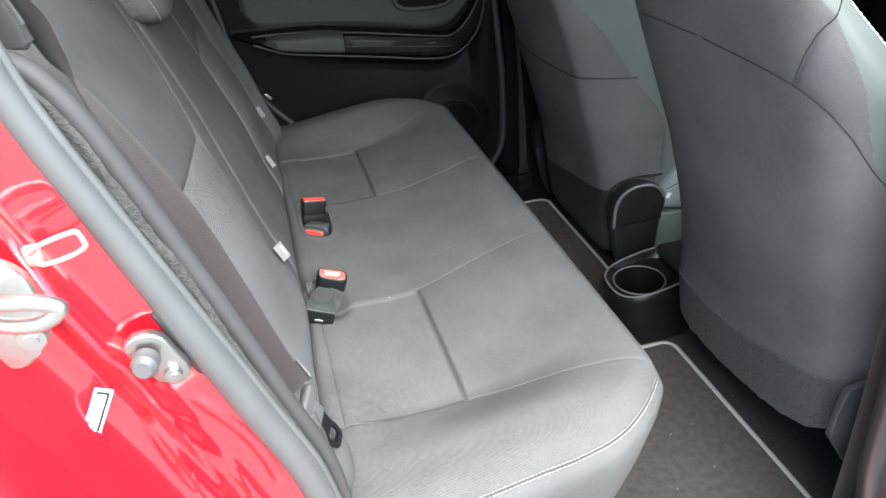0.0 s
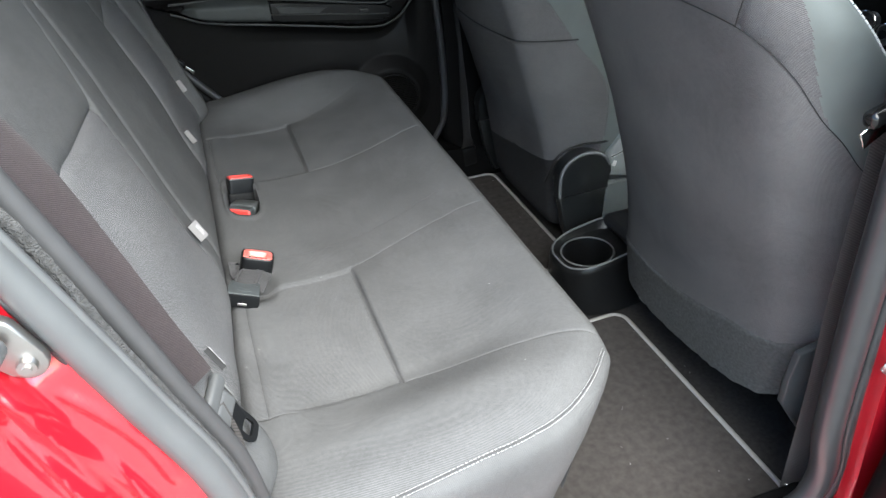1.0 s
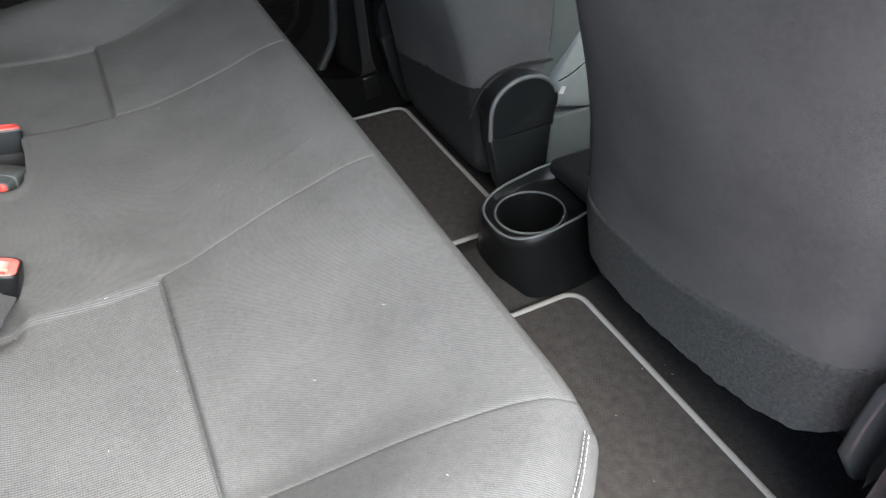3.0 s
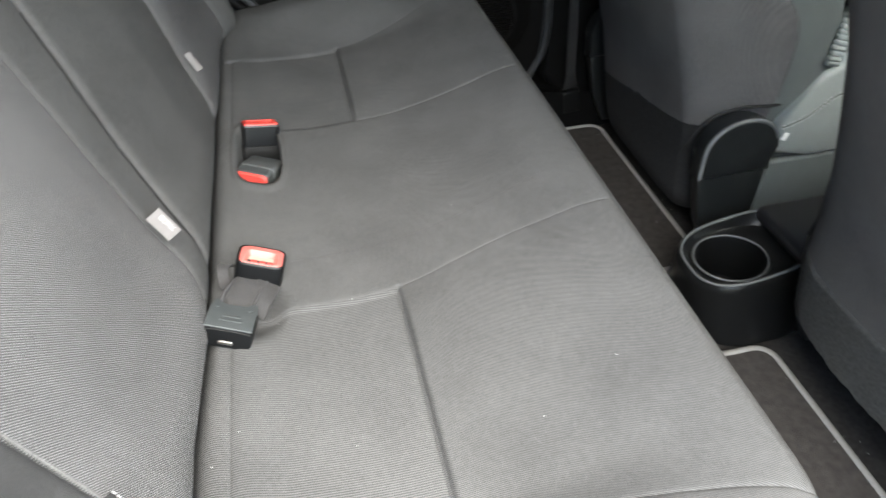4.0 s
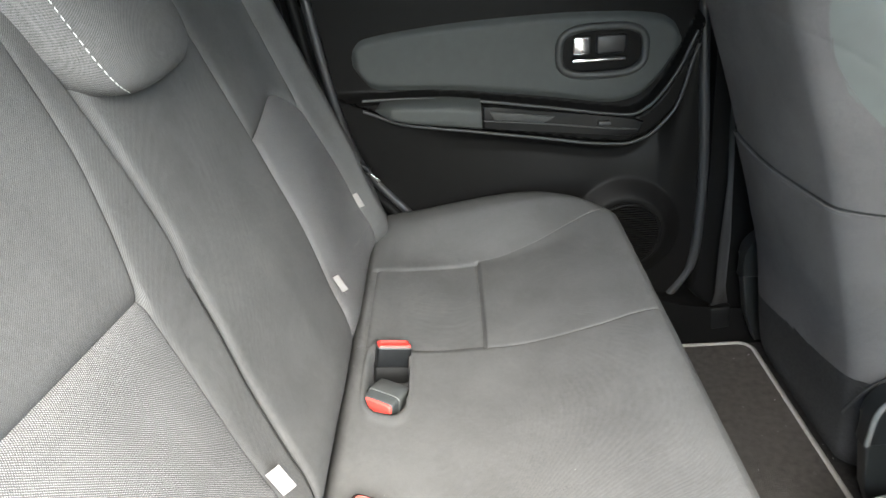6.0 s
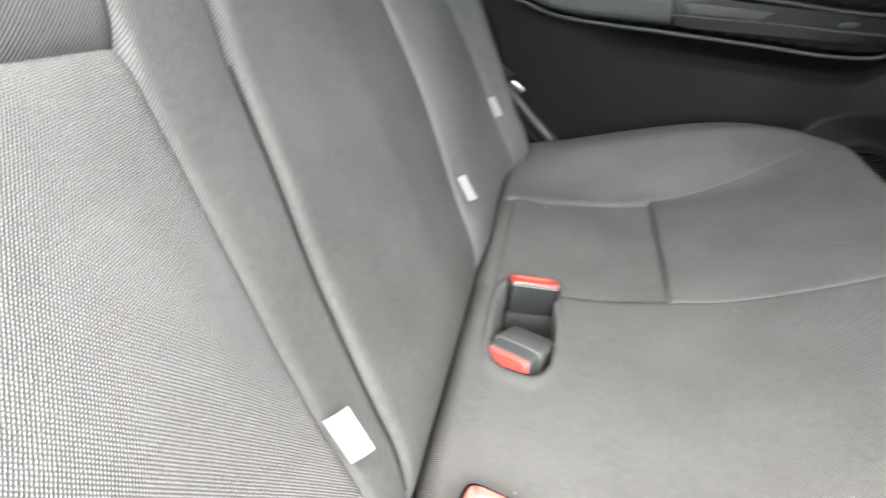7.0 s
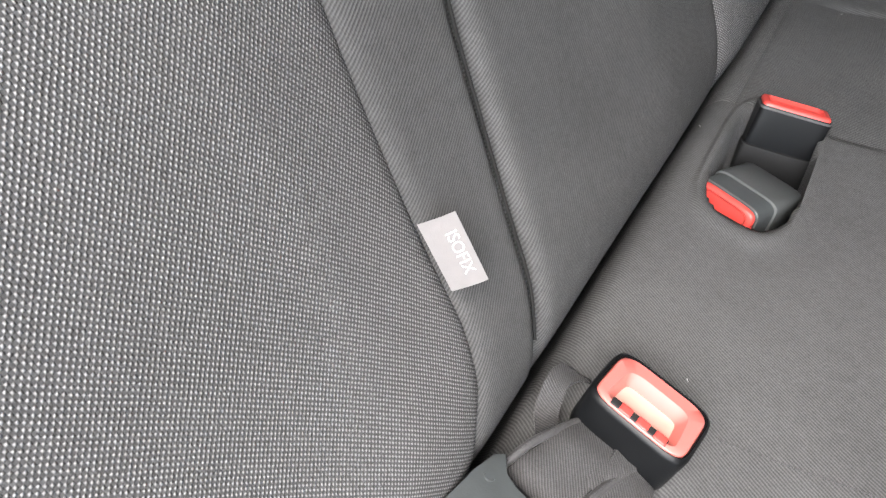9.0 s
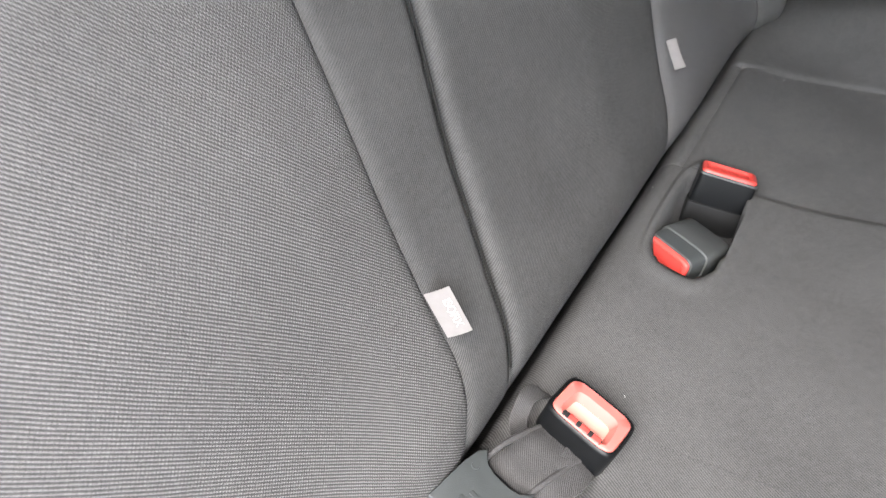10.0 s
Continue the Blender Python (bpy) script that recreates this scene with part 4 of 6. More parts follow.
for _ in range(90):
    x, y = rng.uniform(0.45, 0.92), rng.uniform(-0.62, 0.60)
    inside = x < 0.86 and 0.105 < abs(y) < 0.62
    if 0.74 < x and abs(y) < 0.11:
        continue
    c = Vector((x, y, 0.2735 if inside else 0.2665 + (0.026 if abs(y) < 0.075 else 0.0)))
    m = Matrix.Translation(c) @ Matrix.Rotation(rng.uniform(0, 3), 4, 'Z') @ Matrix.Rotation(radians(90), 4, 'X')
    bmesh.ops.create_cone(bm, cap_ends=True, segments=4, radius1=0.0004, radius2=0.0002, depth=rng.uniform(0.001, 0.005), matrix=m)
tagged(part("lint", bm, M_LINT), "pale lint and crumbs on the floor carpet", "lint", kind="stuff")

# ---------------------------------------------------------------- far rear door
DOOR_Y = 0.645
far_door = thing("rear_door", "closed rear door with black plastic trim and armrest", "car door", (0.35, 0.70, 0.35))


def door_edge_x(z):
    return curve((0.30, 0.30), (0.50, 0.235), (0.644, 0.125), (0.756, 0.040), (0.90, 0.005), (1.06, -0.017), (1.15, -0.03))(z)


def door_front_x(z):
    return curve((0.30, 0.60), (0.40, 0.665), (0.465, 0.705), (0.55, 0.712), (0.673, 0.708), (0.922, 0.682), (1.06, 0.668), (1.15, 0.66))(z)


rail_low = curve((0.0, 0.885), (0.061, 0.863), (0.127, 0.836), (0.265, 0.812), (0.397, 0.790), (0.50, 0.773), (0.545, 0.770), (0.588, 0.783), (0.62, 0.812), (0.641, 0.844), (0.663, 0.935), (0.70, 1.04))
rail_top = curve((0.0, 0.890), (0.09, 0.8895), (0.15, 0.888), (0.218, 0.883), (0.296, 0.872), (0.42, 0.852), (0.52, 0.835), (0.555, 0.8315), (0.584, 0.843), (0.61, 0.870), (0.635, 0.909), (0.66, 0.969), (0.70, 1.07))


def door_y(X, Z):
    Y = np.full_like(X, DOOR_Y)
    lo, hi = rail_low(X), rail_top(X)
    mid = (lo + hi) / 2
    band = np.clip((Z - lo) / 0.012, 0, 1) * np.clip((hi + 0.004 - Z) / 0.012, 0, 1)
    Y = Y - 0.036 * band
    Y = Y + 0.030 * np.clip((lo - Z) / 0.03, 0, 1) * np.exp(-np.clip(lo - 0.05 - Z, 0, 1) / 0.09) * (1 - np.cos(np.pi * np.clip((X - 0.12) / 0.30, 0, 1))) / 2 * np.clip((0.68 - X) / 0.05, 0, 1)
    r = np.sqrt((X - 0.567) ** 2 + (Z - 0.565) ** 2)
    Y = Y - 0.020 * np.clip((0.115 - r) / 0.035, 0, 1)
    return Y


def build_door():
    us, vs = np.linspace(0, 1, 170), np.linspace(0.30, 1.13, 190)
    Z = np.broadcast_to(vs[:, None], (190, 170)).copy()
    xa, xb = door_edge_x(vs)[:, None], door_front_x(vs)[:, None]
    X = xa + (xb - xa) * us[None]
    Y = door_y(X, Z)
    P = np.stack([X, Y, Z], -1)
    L, R = P[:, :1].copy(), P[:, -1:].copy()
    L[..., 1] += 0.06
    R[..., 1] += 0.06
    P = np.concatenate([L, P, R], 1)
    sheet("trim_panel", P, None, M_SOFT, far_door, "grained black plastic trim panel", sharp=45)
    # vinyl insert above the armrest
    top = curve((0.038, 0.955), (0.046, 0.978), (0.065, 0.994), (0.15, 1.006), (0.261, 1.014), (0.42, 1.018), (0.537, 1.014), (0.60, 1.006), (0.63, 0.990), (0.649, 0.955))
    low = curve((0.038, 0.950), (0.052, 0.925), (0.07, 0.903), (0.09, 0.896), (0.20, 0.890), (0.291, 0.880), (0.42, 0.861), (0.53, 0.845), (0.57, 0.853), (0.61, 0.888), (0.635, 0.928), (0.649, 0.953))
    xs = np.linspace(0.040, 0.648, 120)
    s = np.concatenate([[0], ease(26), [1]])
    Zi = low(xs)[None] + (top(xs) - low(xs))[None] * s[:, None]
    Xi = np.broadcast_to(xs[None], Zi.shape)
    edge = np.minimum(np.minimum(s, 1 - s)[:, None] * (top(xs) - low(xs))[None], np.minimum(xs - 0.040, 0.648 - xs)[None])
    Yi = DOOR_Y - 0.010 * np.clip(edge / 0.012, 0, 1) + 0.001
    Yi[0], Yi[-1] = DOOR_Y + 0.006, DOOR_Y + 0.006
    rec = np.maximum(np.abs((Xi - 0.501) / 0.074) ** 3.2 + np.abs((Zi - 0.946) / 0.042) ** 3.2, 0)
    Yi = Yi + 0.022 * np.clip((1.15 - rec) / 0.35, 0, 1)
    sheet("door_insert", np.stack([Xi, Yi, Zi], -1), None, M_INSERTDOOR, far_door, "smooth dark vinyl insert", sharp=50)
    part("window_ledge", rbox((0.70, 0.05, 0.03), (0.32, DOOR_Y + 0.012, 1.085), 0.01), M_SOFT, far_door)
    # armrest pad and pull cup
    up = curve((0.078, 0.872), (0.090, 0.884), (0.12, 0.889), (0.20, 0.887), (0.274, 0.878))
    dn = curve((0.078, 0.869), (0.10, 0.856), (0.14, 0.843), (0.20, 0.833), (0.274, 0.823))
    us, vs = np.linspace(0.078, 0.274, 60), np.linspace(-1, 1, 22)
    Xp = np.broadcast_to(us[None], (22, 60))
    Zp = (up(us) + dn(us))[None] / 2 + (up(us) - dn(us))[None] / 2 * np.sign(vs[:, None]) * np.abs(vs[:, None]) ** 0.8
    Yp = DOOR_Y - 0.030 - 0.040 * (1 - np.abs(vs[:, None]) ** 4) * np.clip((us[None] - 0.076) / 0.035, 0, 1) ** 0.5
    Pp = np.stack([Xp, Yp, Zp], -1)
    end = Pp[:, -1:].copy()
    end[..., 1] = DOOR_Y - 0.03
    sheet("armrest_pad", np.concatenate([Pp, end], 1), None, M_INSERTDOOR, far_door, "padded vinyl armrest", sharp=50)
    plate = [(x, float(up(0.274)) - 0.010 - 0.150 * (x - 0.274)) for x in np.linspace(0.278, 0.56, 12)] + [(0.578, 0.818), (0.570, 0.796)] + [(x, 0.792 + 0.118 * (0.55 - x)) for x in np.linspace(0.55, 0.278, 12)]
    sw = part("switch_plate", prism(plate, DOOR_Y - 0.044, DOOR_Y - 0.02, 0.004), M_SATIN, far_door, "black window switch plate")
    part("pull_cup", prism([(0.290, 0.857), (0.412, 0.840), (0.392, 0.829), (0.300, 0.839)], DOOR_Y - 0.0465, DOOR_Y - 0.03, 0.002), M_DOORRIM, sw, "grey pull cup")
    part("window_switch", rbox((0.024, 0.010, 0.009), (0.503, DOOR_Y - 0.047, 0.822), 0.003), M_DOORRIM, sw)
    part("plate_edge", tube([(0.276, DOOR_Y - 0.046, 0.840), (0.40, DOOR_Y - 0.046, 0.826), (0.50, DOOR_Y - 0.045, 0.812), (0.568, DOOR_Y - 0.043, 0.804)], 0.0016), M_DOORRIM, far_door, "thin glossy edge")
    rail = [(x, DOOR_Y - 0.036, float(rail_low(x)) + 0.004) for x in np.linspace(0.055, 0.668, 60)]
    part("lower_rail", tube(rail, 0.0030, steps=160), M_DOORRIM, far_door)
    rail = [(x, DOOR_Y - 0.034, float(rail_top(x)) - 0.001) for x in np.linspace(0.055, 0.664, 60)]
    part("upper_rail", tube(rail, 0.0030, steps=160), M_DOORRIM, far_door)
    # door opener
    loop = [(0.501 + 0.079 * np.sign(math.cos(t)) * abs(math.cos(t)) ** 0.62, DOOR_Y - 0.008, 0.946 + 0.044 * np.sign(math.sin(t)) * abs(math.sin(t)) ** 0.62) for t in np.linspace(0, 2 * math.pi, 40)]
    part("opener_bezel", tube(loop, 0.0075, steps=160), M_DOORRIM, far_door, "black opener surround")
    part("opener_cup", rbox((0.115, 0.01, 0.06), (0.503, DOOR_Y + 0.010, 0.946), 0.004), M_GLOSS, far_door)
    part("door_opener", rbox((0.100, 0.010, 0.007), (0.496, DOOR_Y - 0.010, 0.931), 0.003), M_CHROME, far_door, "chrome inside door opener")
    part("lock_knob", rbox((0.034, 0.012, 0.034), (0.464, DOOR_Y - 0.004, 0.957), 0.005), M_CHROME, far_door, "chrome lock knob")
    part("opener_blade", rbox((0.056, 0.008, 0.036), (0.519, DOOR_Y - 0.001, 0.956), 0.006), M_PLASTIC, far_door)
    # loudspeaker
    ring = [(0.567 + 0.070 * math.cos(t), DOOR_Y - 0.021, 0.565 + 0.070 * math.sin(t)) for t in np.linspace(0, 2 * math.pi, 40)]
    part("speaker_ring", tube(ring, 0.003, steps=120), M_SOFT, far_door)
    bm = bmesh.new()
    for i in range(24):
        z = 0.503 + i * 0.0054
        w = math.sqrt(max(0.066**2 - (z - 0.565) ** 2, 0))
        if w > 0.008:
            bmesh.ops.create_cube(bm, size=1, matrix=Matrix.Translation((0.567, DOOR_Y - 0.020, z)) @ Matrix.Diagonal((2 * w, 0.006, 0.0026, 1)))
    part("speaker_grille", bm, M_SOFT, far_door, "ribbed speaker grille")
    # outer skin with window
    part("outer_skin", rbox((0.80, 0.02, 0.85), (0.33, 0.775, 0.72), 0.008), M_PAINT, far_door, "red painted outer skin")
    # out of view; its dark tint keeps the far side dim
    part("dimmed_glass", rbox((0.68, 0.005, 0.34), (0.32, 0.70, 1.25), 0.001, Matrix.Rotation(radians(12), 3, 'X')), M_DIMGLASS, far_door, "unseen side window, darkened to cut light")
    part("inner_frame", rbox((1.02, 0.02, 0.95), (0.26, 0.735, 0.74), 0.004), M_RUBBERB, far_door, "black inner door frame")
    # door seals
    rear_line = [(float(door_edge_x(z)) - 0.012, DOOR_Y + 0.006, z) for z in np.linspace(0.45, 1.12, 12)]
    part("rear_seal", tube(rear_line, 0.009, steps=80), M_RUBBERB, far_door)
    rear_line = [(float(door_edge_x(z)) - 0.036, DOOR_Y + 0.0, z) for z in np.linspace(0.45, 1.12, 12)]
    part("body_seal", tube(rear_line, 0.011, steps=80), M_DARKTRIM, far_door)
    front_line = [(float(door_front_x(z)) + 0.012, DOOR_Y + 0.004, z) for z in np.linspace(0.36, 1.12, 14)]
    part("front_seal", tube(front_line, 0.010, steps=80), M_RUBBERB, far_door)


build_door()

# far side body: C-pillar, B-pillar, sill
tagged(part("c_pillar_trim", prism([(-0.60, 0.40), (0.20, 0.40), (0.06, 0.66), (-0.012, 0.76), (-0.045, 0.90), (-0.07, 1.12), (-0.10, 1.40), (-0.60, 1.40)], 0.605, 0.72, 0.01), M_DARKTRIM),
       "dark plastic rear pillar trim beside the bench", "pillar trim", kind="structure")
tagged(part("b_pillar_trim", prism([(0.722, 0.40), (0.80, 0.31), (0.92, 0.28), (0.93, 0.60), (0.86, 1.0), (0.80, 1.42), (0.70, 1.42), (0.715, 1.0), (0.735, 0.70)], 0.655, 0.74, 0.015), M_DARKTRIM),
       "dark plastic centre pillar trim", "pillar trim", kind="structure")
tagged(part("sill_trim", prism([(-0.1, 0.25), (1.9, 0.25), (1.9, 0.34), (0.80, 0.345), (0.70, 0.40), (0.62, 0.41), (0.40, 0.40), (-0.1, 0.40)], 0.625, 0.76, 0.02), M_DARKTRIM),
       "dark plastic sill trim", "sill", kind="structure")
tagged(part("front_door_inner", rbox((1.0, 0.06, 0.80), (1.40, 0.70, 0.72), 0.02), M_SOFT), "black front door trim on the far side", "door trim", kind="structure")

# front side windows and the closed near front door
for yy, nm in ((0.70, "far"), (-0.70, "near")):
    tagged(part("front_window", rbox((0.86, 0.005, 0.36), (1.38, yy * 0.93, 1.28), 0.001, Matrix.Rotation(radians(14 if yy > 0 else -14), 3, 'X')), M_CLEAR), "clear front side window", "window", kind="structure")
tagged(part("near_front_door", rbox((0.84, 0.05, 0.80), (1.50, -0.70, 0.70), 0.02), M_SOFT), "closed front door trim on the near side", "door trim", kind="structure")

# roof, rear and front closing of the cabin, mostly unseen, added to keep light out
tagged(part("ceiling", rbox((2.6, 0.98, 0.04), (0.55, 0, 1.50), 0.015), M_HEADLINER), "pale cloth headliner", "headliner", kind="structure")
tagged(part("roof_panel", rbox((2.7, 1.04, 0.02), (0.55, 0, 1.54), 0.008), M_PAINT), "red painted roof", "roof", kind="structure")
tagged(part("roof_rail", rbox((2.55, 0.235, 0.03), (0.50, 0.600, 1.462), 0.01, Matrix.Rotation(radians(-38), 3, 'X')), M_DARKTRIM), "dark trim over the far side windows", "roof rail", kind="structure")
tagged(part("roof_side", rbox((2.60, 0.26, 0.02), (0.50, 0.615, 1.487), 0.008, Matrix.Rotation(radians(-38), 3, 'X')), M_PAINT), "red painted roof edge", "roof", kind="structure")
tagged(part("quarter_trim", rbox((0.72, 0.03, 0.40), (-0.375, 0.675, 1.245), 0.01, Matrix.Rotation(radians(10), 3, 'X')), M_DARKTRIM), "dark trim of the far rear quarter", "pillar trim", kind="structure")
for yy in (-0.605, 0.605):
    tagged(part("rear_pillar", rbox((0.05, 0.17, 0.50), (-0.66, yy, 1.28), 0.01, Matrix.Rotation(radians(25), 3, 'Y')), M_DARKTRIM), "dark trim beside the tailgate window", "pillar trim", kind="structure")
tagged(part("tailgate", rbox((0.06, 1.36, 0.75), (-0.75, 0, 0.70), 0.02), M_DARKTRIM), "dark inner tailgate trim", "tailgate", kind="structure")
# out of view, same light-cutting tint
tagged(part("rear_window", rbox((0.006, 1.08, 0.44), (-0.66, 0, 1.29), 0.001, Matrix.Rotation(radians(25), 3, 'Y')), M_DIMGLASS), "unseen tailgate window, darkened to cut light", "window", kind="structure")
tagged(part("windscreen", rbox((0.006, 1.20, 0.82), (1.72, 0, 1.28), 0.001, Matrix.Rotation(radians(-52), 3, 'Y')), M_CLEAR), "clear sloping windscreen", "window", kind="structure")
tagged(part("boot_floor", rbox((0.70, 1.30, 0.05), (-0.42, 0, 0.55), 0.01), M_CARPET), "black boot carpet", "boot floor", kind="structure")
tagged(part("firewall", rbox((0.08, 1.40, 0.80), (1.95, 0, 0.60), 0.02), M_CARPET), "carpeted bulkhead", "bulkhead", kind="structure")
dash = thing("dashboard", "black plastic dashboard with round vent", "dashboard", (1.75, 0, 0.6))
part("body", rbox((0.38, 1.36, 0.34), (1.76, 0, 0.86), 0.07, segments=5), M_SOFT, dash)
for vy, vz in ((-0.006, 0.772), (0.056, 0.786)):
    knob = part("heater_knob", tube([(1.575, vy, vz), (1.545, vy, vz + 0.004)], 0.021, 28), M_GREYPL, dash, "grey heater knob")
    part("knob_ring", tube([(1.546, vy + 0.025 * math.cos(t), vz + 0.004 + 0.022 * math.sin(t)) for t in np.linspace(0, 2 * math.pi, 28)], 0.0034, steps=70), M_CHROME, knob, "bright ring")
    part("knob_cap", tube([(1.545, vy, vz + 0.004), (1.532, vy, vz + 0.006)], 0.010, 20), M_SATIN, knob, "black centre cap")
for vy in (-0.55, 0.55):
    vent = part("air_vent", tube([(1.575, vy, 0.86), (1.55, vy, 0.862)], 0.045, 24), M_PLASTIC, dash, "round air vent")
    part("vent_ring", tube([(1.55, vy + 0.045 * math.cos(t), 0.862 + 0.045 * math.sin(t)) for t in np.linspace(0, 2 * math.pi, 24)], 0.005, steps=60), M_CHROME, vent, "silver ring")

# ---------------------------------------------------------------- near side: pillar, seal, paint
gasket = [(-0.135, -0.655, 1.36), (-0.118, -0.660, 1.27), (-0.108, -0.662, 1.215), (-0.080, -0.664, 1.125), (-0.045, -0.665, 1.02), (-0.006, -0.666, 0.90), (0.028, -0.666, 0.79), (0.043, -0.666, 0.69), (0.050, -0.666, 0.60), (0.075, -0.666, 0.50), (0.14, -0.666, 0.42), (0.24, -0.666, 0.385)]
seal = thing("door_seal", "grey rubber door seal round the rear door opening", "door seal", (0.0, -0.665, 0.8))
swell = np.clip((1.15 - spline(gasket, 140)[:, 2]) / 0.2, 0, 1)
part("bulb", tube([(x - 0.003 - 0.003 * min(max((1.15 - z) / 0.2, 0), 1), y, z - 0.001) for x, y, z in gasket], 0.0116 + 0.0034 * swell, 18, flat=1.0, steps=140), M_RUBBER, seal, "hollow grey rubber bulb")
part("lip", tube([(x + 0.0080, y + 0.003, z + 0.0025) for x, y, z in gasket], 0.0042, 12, steps=140), M_RUBBER, seal)
part("flange", tube([(x - 0.014 - 0.006 * min(max((1.15 - z) / 0.2, 0), 1), y - 0.002, z - 0.004) for x, y, z in gasket], 0.004, 10, steps=140), M_RUBBERB, seal)


def red_jamb():
    """Painted rear door jamb, from the seal out to the outer skin."""
    G = spline(gasket, 200)
    T = np.gradient(G, axis=0)
    T /= np.linalg.norm(T, axis=1)[:, None]
    out = np.cross(T, np.array((0, 1.0, 0)))
    out = np.where((out[:, :1] > 0), -out, out)
    for _ in range(60):
        out[1:-1] = (out[:-2] + out[1:-1] * 2 + out[2:]) / 4
    out /= np.linalg.norm(out, axis=1)[:, None]
    prof_d = np.concatenate([np.linspace(0.0, 0.16, 90), np.linspace(0.165, 0.5, 20)])
    dep = curve((0.0, -0.012), (0.012, -0.016), (0.030, -0.018), (0.046, -0.019), (0.051, -0.027), (0.057, -0.030), (0.063, -0.026), (0.069, -0.025), (0.075, -0.036), (0.088, -0.040), (0.105, -0.060), (0.118, -0.092), (0.135, -0.118), (0.17, -0.130), (0.5, -0.135))
    P = G[:, None] + out[:, None] * prof_d[None, :, None]
    P[..., 1] = -0.655 + dep(prof_d)[None]
    # shallow pressing round the switch and below it
    r = np.sqrt(((P[..., 0] + 0.072) / 1.0) ** 2 + (P[..., 2] - 0.992) ** 2)
    P[..., 1] += 0.006 * np.clip((0.042 - r) / 0.012, 0, 1)
    rr = np.abs((P[..., 0] + 0.075 + 0.28 * (P[..., 2] - 0.90)) / 0.020) ** 2 + ((P[..., 2] - 0.87) / 0.09) ** 2
    P[..., 1] += 0.006 * np.clip((1.1 - rr) / 0.35, 0, 1)
    for a, b, h, wd in (((-0.140, 1.12), (-0.055, 0.78), 0.014, 0.010), ((-0.20, 1.0), (-0.11, 0.76), 0.014, 0.012), ((-0.062, 0.945), (-0.005, 0.80), 0.004, 0.005)):
        t = np.clip((P[..., 2] - a[1]) / (b[1] - a[1]), 0, 1)
        xl = a[0] + (b[0] - a[0]) * t + 0.012 * np.sin(t * math.pi)
        fade = np.clip(t / 0.12, 0, 1) * np.clip((1 - t) / 0.12, 0, 1)
        P[..., 1] -= h * fade * np.clip(1.4 * np.exp(-((P[..., 0] - xl) / wd) ** 2), 0, 1)
    return P


P = red_jamb()
tagged(sheet("door_jamb", P, None, M_PAINT), "glossy red painted rear door jamb", "door jamb", kind="structure")
# paint outside: lower sill, behind the seal
tagged(part("sill", prism([(0.10, 0.18), (1.9, 0.18), (1.9, 0.325), (1.0, 0.325), (0.6, 0.345), (0.25, 0.375), (0.10, 0.40)], -0.80, -0.67, 0.02), M_PAINT), "red painted door sill", "sill", kind="structure")
tagged(part("scuff_plate", prism([(0.12, 0.26), (0.95, 0.26), (0.95, 0.335), (0.6, 0.352), (0.26, 0.380), (0.12, 0.42)], -0.668, -0.64, 0.01), M_DARKTRIM), "black plastic scuff plate", "sill", kind="structure")

# side trim between seal and bench
side = thing("side_trim", "dark plastic side trim with felt strip beside the bench", "side trim", (-0.05, -0.64, 0.9), kind="structure")
felt = [(-0.110, -0.640, 1.222), (-0.096, -0.640, 1.198), (-0.078, -0.640, 1.149), (-0.064, -0.640, 1.096), (-0.042, -0.641, 1.036), (-0.022, -0.644, 0.96), (0.005, -0.646, 0.88), (0.04, -0.648, 0.76), (0.055, -0.65, 0.66)]
F = spline(felt, 90)
wf = 0.5 * curve((0, 0.006), (0.08, 0.016), (0.25, 0.022), (0.45, 0.014), (0.6, 0.008), (1, 0.006))(np.linspace(0, 1, 90))
rng = np.random.RandomState(11)
rows = []
for k in np.linspace(-1, 1, 9):
    row = F + np.stack([k * wf, np.full(90, 0.003 * k + 0.004 * abs(k)), 0.35 * k * wf], 1)
    rows.append(row + np.stack([rng.rand(90) * 0.0015, -rng.rand(90) * 0.0025, rng.rand(90) * 0.001], 1))
sheet("felt_strip", np.array(rows), None, M_FLAP, side, "fuzzy mottled felt strip")
roll = [(-0.150, -0.632, 1.225), (-0.118, -0.631, 1.228), (-0.103, -0.630, 1.219), (-0.091, -0.630, 1.202), (-0.080, -0.630, 1.179), (-0.060, -0.630, 1.120), (-0.040, -0.630, 1.055), (-0.018, -0.632, 0.985), (0.012, -0.634, 0.88), (0.045, -0.636, 0.76), (0.055, -0.64, 0.66)]
part("trim_roll", tube(roll, 0.0095, 14, steps=120), M_SIDETRIM, side, "rounded grey plastic trim edge")
arch = [(-0.165, 1.40), (-0.135, 1.40), (-0.112, 1.30), (-0.099, 1.245), (-0.094, 1.236), (-0.098, 1.231), (-0.111, 1.233), (-0.165, 1.236)]
part("arch_panel", prism(arch, -0.626, -0.612, 0.003), M_SIDETRIM, side, "grey plastic arch over the belt slot")
# dark sheet that stands for the shadow gap between roll and belt
P1 = spline(roll[1:], 80)
rows = [P1 + np.array((dx, dy, 0)) for dx, dy in ((-0.006, 0.004), (-0.020, 0.016), (-0.050, 0.026), (-0.080, 0.03))]
sheet("slot_shade", np.array(rows), None, M_DARKTRIM, side, "dark sheet for the shade behind the trim edge")
part("guide_bolt", tube([(-0.112, -0.604, 1.252), (-0.111, -0.598, 1.252)], 0.006, 14), M_ZINC, side, "bright belt guide bolt")
part("quarter_panel", rbox((0.62, 0.06, 1.0), (-0.48, -0.69, 0.90), 0.01), M_SIDETRIM, side)

